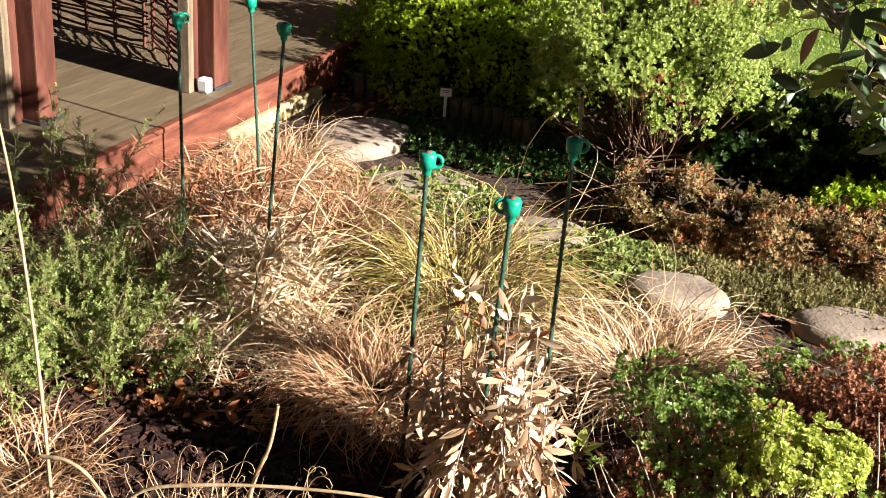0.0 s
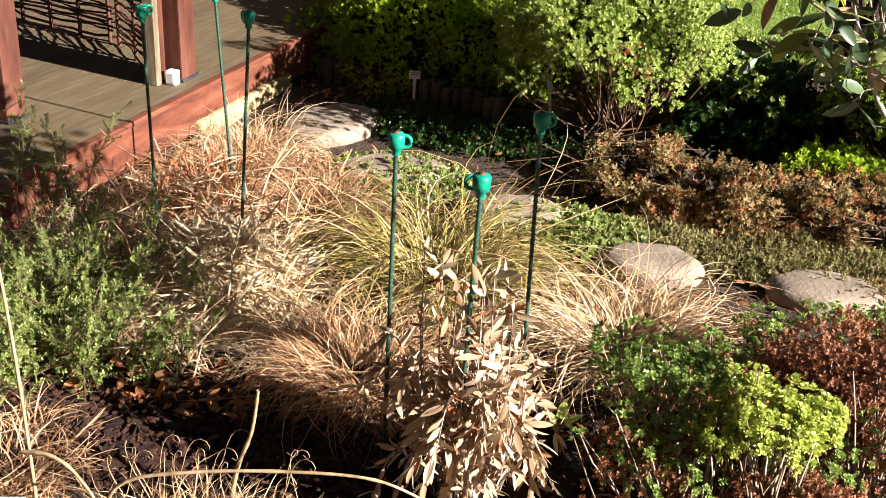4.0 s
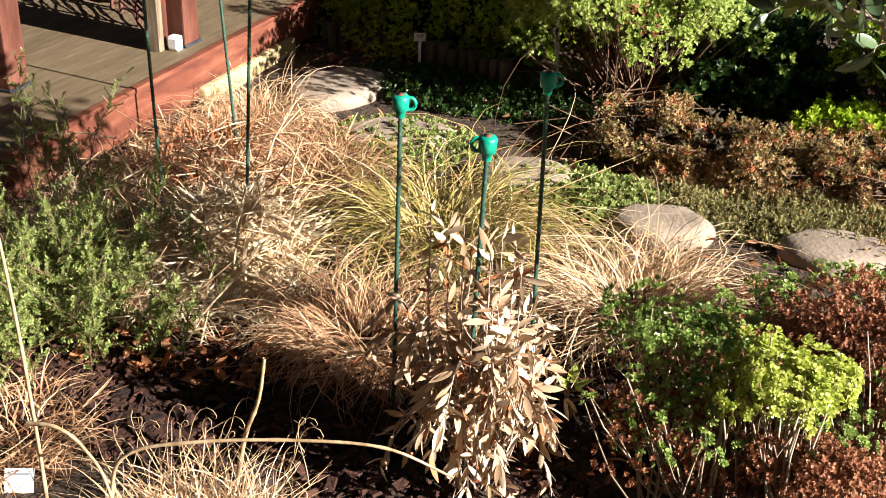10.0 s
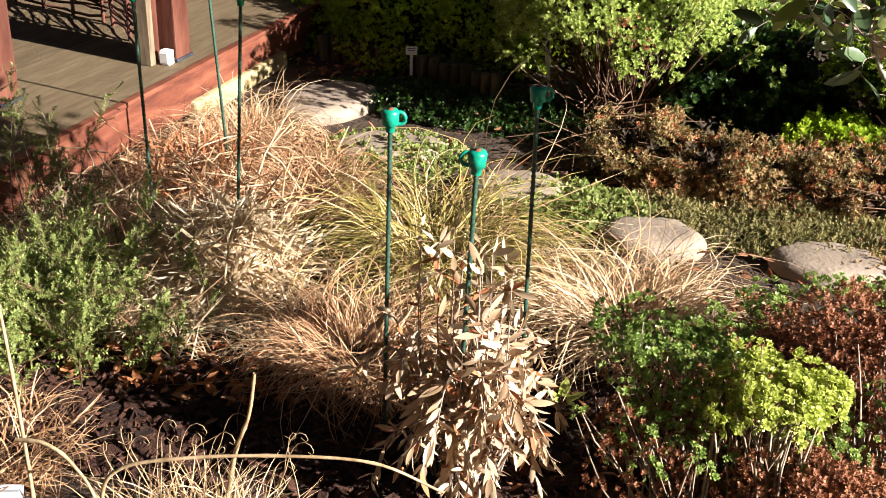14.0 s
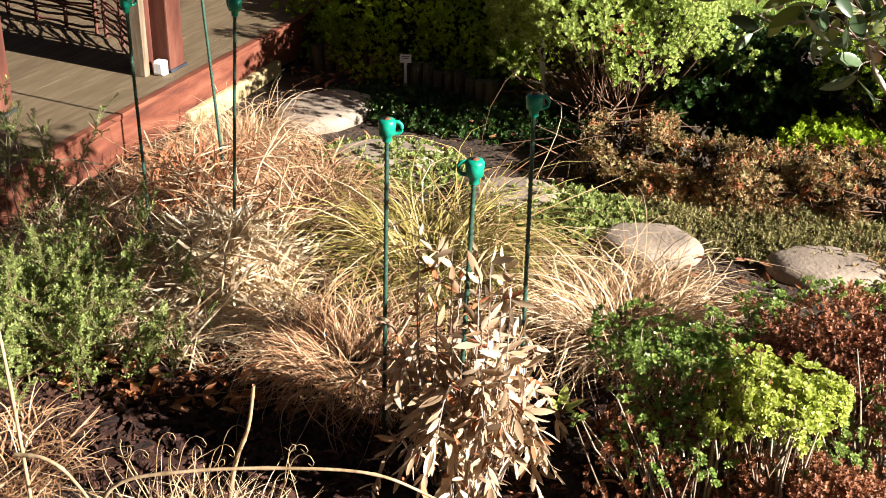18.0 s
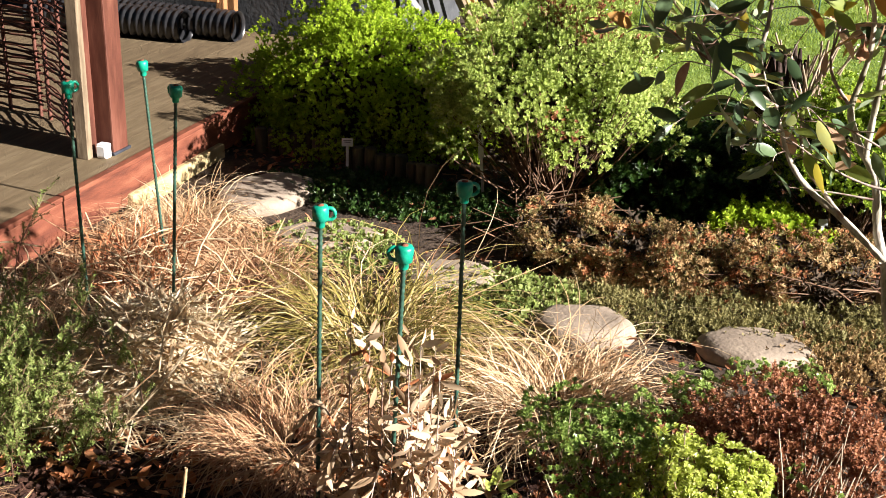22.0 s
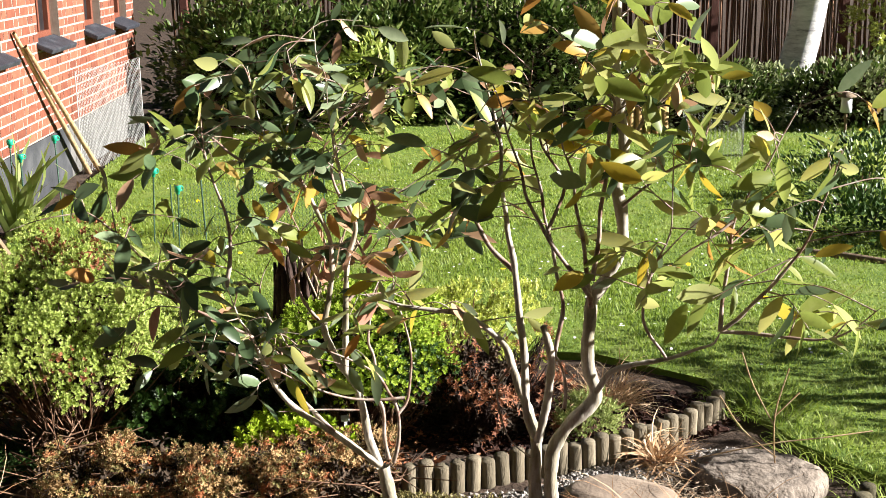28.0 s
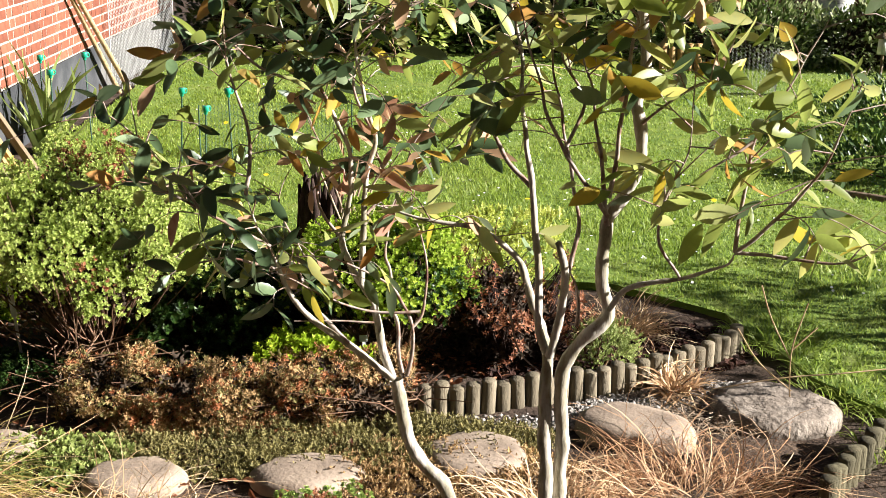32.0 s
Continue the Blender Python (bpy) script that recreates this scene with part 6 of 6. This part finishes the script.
gum_a.append(([(0.03, 2.9, 1.319), (-0.024, 2.95, 1.435), (0.041, 3, 1.547), (0.093, 3.05, 1.7)], 0.004, 0.2))
gum_a.append(([(-0.047, 2.88, 1.071), (-0.106, 2.92, 1.157), (-0.101, 2.96, 1.257), (-0.136, 3, 1.345)], 0.0045, 0.4))
gum_a.append(([(-0.348, 2.72, 1.189), (-0.408, 2.73, 1.269), (-0.503, 2.74, 1.367), (-0.564, 2.75, 1.403)], 0.0035, 0.1))
gum_a.append(([(0.094, 2.95, 1.206), (0.161, 2.975, 1.242), (0.242, 3, 1.333)], 0.0035, 0.2))
gum("young snow gum with a curved pale trunk and dark leaves", gum_a, 178, 21, 0.6, 0.04, 0.09, 0.082, 0.17, (-0.02, 2.9, 1.28, 0.17))
gum_b = []
gum_b.append(([(0.43, 2.49, -0.02), (0.424, 2.495, 0.35), (0.417, 2.5, 0.634), (0.411, 2.51, 0.739), (0.411, 2.52, 0.813), (0.414, 2.53, 0.875), (0.411, 2.54, 0.935), (0.398, 2.55, 0.983), (0.381, 2.56, 1.03), (0.366, 2.57, 1.078), (0.344, 2.58, 1.131), (0.271, 2.59, 1.184), (0.187, 2.6, 1.199), (0.115, 2.61, 1.211), (0.043, 2.62, 1.23)], 0.0165, 0.75))
gum_b.append(([(0.46, 2.525, -0.02), (0.452, 2.522, 0.35), (0.448, 2.52, 0.623), (0.451, 2.516, 0.736), (0.44, 2.513, 0.836), (0.443, 2.509, 0.896), (0.457, 2.505, 0.936), (0.485, 2.502, 0.976), (0.524, 2.498, 1.015), (0.534, 2.494, 1.048), (0.517, 2.491, 1.104), (0.516, 2.487, 1.191), (0.521, 2.483, 1.245), (0.55, 2.479, 1.288), (0.57, 2.476, 1.335), (0.577, 2.472, 1.382), (0.575, 2.468, 1.44), (0.564, 2.465, 1.486), (0.575, 2.461, 1.553), (0.57, 2.457, 1.64), (0.555, 2.454, 1.704), (0.555, 2.45, 1.799), (0.556, 2.445, 1.883), (0.546, 2.44, 1.96), (0.55, 2.435, 2.04)], 0.0155, 0.74))
gum_b.append(([(0.529, 2.46, 1.057), (0.554, 2.442, 1.103), (0.595, 2.423, 1.127), (0.659, 2.405, 1.143), (0.71, 2.387, 1.167), (0.741, 2.368, 1.186), (0.749, 2.35, 1.215)], 0.0075, 0.9))
gum_b.append(([(0.749, 2.35, 1.215), (0.755, 2.358, 1.286), (0.762, 2.367, 1.363), (0.772, 2.375, 1.427), (0.812, 2.383, 1.491), (0.866, 2.392, 1.587), (0.904, 2.4, 1.66)], 0.0045, 0.35))
gum_b.append(([(0.749, 2.35, 1.215), (0.783, 2.342, 1.246), (0.826, 2.333, 1.299), (0.867, 2.325, 1.351), (0.893, 2.317, 1.397), (0.925, 2.308, 1.484), (0.954, 2.3, 1.58)], 0.0045, 0.3))
gum_b.append(([(0.749, 2.35, 1.215), (0.806, 2.336, 1.214), (0.868, 2.322, 1.21), (0.929, 2.308, 1.209), (0.977, 2.294, 1.228), (1.031, 2.28, 1.276)], 0.0042, 0.3))
gum_b.append(([(0.409, 2.52, 0.937), (0.391, 2.527, 1.004), (0.391, 2.535, 1.114), (0.381, 2.542, 1.21), (0.367, 2.549, 1.293), (0.358, 2.556, 1.363), (0.354, 2.564, 1.408), (0.345, 2.571, 1.465), (0.348, 2.578, 1.545), (0.333, 2.585, 1.612), (0.309, 2.593, 1.69), (0.297, 2.6, 1.778)], 0.0105, 0.55))
gum_b.append(([(0.368, 2.56, 1.29), (0.315, 2.578, 1.346), (0.286, 2.596, 1.401), (0.274, 2.614, 1.457), (0.265, 2.632, 1.513), (0.232, 2.65, 1.592)], 0.006, 0.5))
gum_b.append(([(0.415, 2.5, 0.938), (0.426, 2.49, 1.005), (0.438, 2.48, 1.071), (0.439, 2.47, 1.123), (0.421, 2.46, 1.198)], 0.011, 1))
gum_b.append(([(0.425, 2.5, 0.976), (0.435, 2.506, 1.062), (0.456, 2.511, 1.147), (0.463, 2.517, 1.218), (0.451, 2.522, 1.312), (0.438, 2.528, 1.381), (0.423, 2.533, 1.45), (0.406, 2.539, 1.529), (0.398, 2.544, 1.629), (0.407, 2.55, 1.728)], 0.0062, 0.5))
gum_b.append(([(0.516, 2.46, 1.234), (0.508, 2.467, 1.314), (0.5, 2.473, 1.382), (0.488, 2.48, 1.437), (0.475, 2.487, 1.504), (0.454, 2.493, 1.569), (0.459, 2.5, 1.656)], 0.0055, 0.5))
gum_b.append(([(0.518, 2.46, 1.252), (0.456, 2.467, 1.337), (0.412, 2.473, 1.404), (0.386, 2.48, 1.459), (0.374, 2.487, 1.514), (0.339, 2.493, 1.634), (0.316, 2.5, 1.699)], 0.0055, 0.5))
gum_b.append(([(0.516, 2.45, 1.295), (0.529, 2.442, 1.4), (0.535, 2.433, 1.491), (0.545, 2.425, 1.601), (0.546, 2.417, 1.655), (0.501, 2.408, 1.687), (0.466, 2.4, 1.75)], 0.0052, 0.5))
gum_b.append(([(0.469, 2.5, 1.008), (0.47, 2.507, 1.074), (0.451, 2.513, 1.121), (0.416, 2.52, 1.156)], 0.0042, 0.9))
gum_b.append(([(0.658, 2.4, 1.144), (0.607, 2.388, 1.232), (0.626, 2.375, 1.338), (0.652, 2.362, 1.418), (0.649, 2.35, 1.507)], 0.0032, 0.4))
gum_b.append(([(0.571, 2.44, 1.446), (0.62, 2.42, 1.494), (0.668, 2.4, 1.53), (0.717, 2.38, 1.545)], 0.0036, 0.3))
gum_b.append(([(0.572, 2.44, 1.556), (0.614, 2.427, 1.623), (0.672, 2.413, 1.678), (0.732, 2.4, 1.69)], 0.004, 0.3))
gum_b.append(([(0.568, 2.44, 1.642), (0.597, 2.42, 1.708), (0.643, 2.4, 1.772)], 0.004, 0.2))
gum_b.append(([(0.768, 2.36, 1.43), (0.72, 2.35, 1.399), (0.666, 2.34, 1.368)], 0.003, 0.1))
gum_b.append(([(0.361, 2.55, 1.084), (0.331, 2.533, 1.039), (0.356, 2.517, 0.944), (0.398, 2.5, 0.9)], 0.003, 1))
gum_b.append(([(0.433, 2.5, 1.387), (0.468, 2.517, 1.476), (0.421, 2.533, 1.563), (0.437, 2.55, 1.651)], 0.004, 0.3))
gum("young snow gum with two slender pale trunks and yellowing leaves", gum_b, 128, 22, 0.16, 0.13, 0.03, 0.083, 0.15, None, 2)

# ---- bricks ----


def wall_bricks(parent, origin, along, out, length, courses, skip, as_parts, sink=0.018):
    """Flemish bond: bricks proud of the joints. The first ones are separate, the rest are one piece."""
    along, out = np.array(along, float), np.array(out, float)
    meshes = {}
    vs, fs, base = [], [], 0
    q = np.array([(0, 3, 2, 1), (4, 5, 6, 7), (0, 1, 5, 4), (1, 2, 6, 5), (2, 3, 7, 6), (3, 0, 4, 7)])

    def verts(w):
        a, b, h, e = w / 2, 0.02, 0.0325, 0.003
        pr = np.array([(-a, -b, -h), (a, -b, -h), (a, -b, h), (-a, -b, h), (-a + e, b, -h + e), (a - e, b, -h + e), (a - e, b, h - e), (-a + e, b, h - e)])
        return pr[:, :1] * along + pr[:, 1:2] * out + pr[:, 2:] * np.array([0, 0, 1.0])
    for c in range(courses):
        z = PL + 0.0425 + 0.075 * c
        s, k = (0.0 if c % 2 == 0 else -0.056), c % 2
        while s < length:
            w = 0.215 if k % 2 == 0 else 0.1025
            a, b = max(s, 0.0), min(s + w, length)
            s += w + 0.01
            k += 1
            for lo, hi in skip(z):
                if a < hi and b > lo:
                    if a < lo - 0.03:
                        b = min(b, lo)
                    elif b > hi + 0.03:
                        a = max(a, hi)
                    else:
                        b = a
            if b - a < 0.03:
                continue
            pos = np.array(origin) + along * (a + b) / 2 + np.array([0, 0, z]) - out * (sink - (0.0195 - sink) * math.sin(k * 7.1 + c * 3.3))
            if as_parts(pos):
                key = round(b - a, 3)
                if key not in meshes:
                    meshes[key] = mesh_of("brick", verts(b - a), q, M["brick"], False)
                put("brick", meshes[key], parent, "", pos)
            else:
                vs.append(verts(b - a) + pos)
                fs.append(q + base)
                base += 8
    if vs:
        tagged(put("brickwork", mesh_of("brickwork", np.concatenate(vs), np.concatenate(fs), M["brick_far"], False), parent), kind="stuff")


wall_bricks(house_front, (WX - 3.55, Y0, 0), (1, 0, 0), (0, -1, 0), 3.55, 31, lambda z: [], lambda p: p[2] < 1.0 and p[0] > -4.5, 0.0192)
wall_bricks(house_side, (WX, Y0, 0), (0, 1, 0), (1, 0, 0), Y1 - Y0, 31, lambda z: [(a - Y0, b - Y0) for a, b in WINS] if z > 1.2 else [], lambda p: p[2] < 1.2 and p[1] < 9.6)
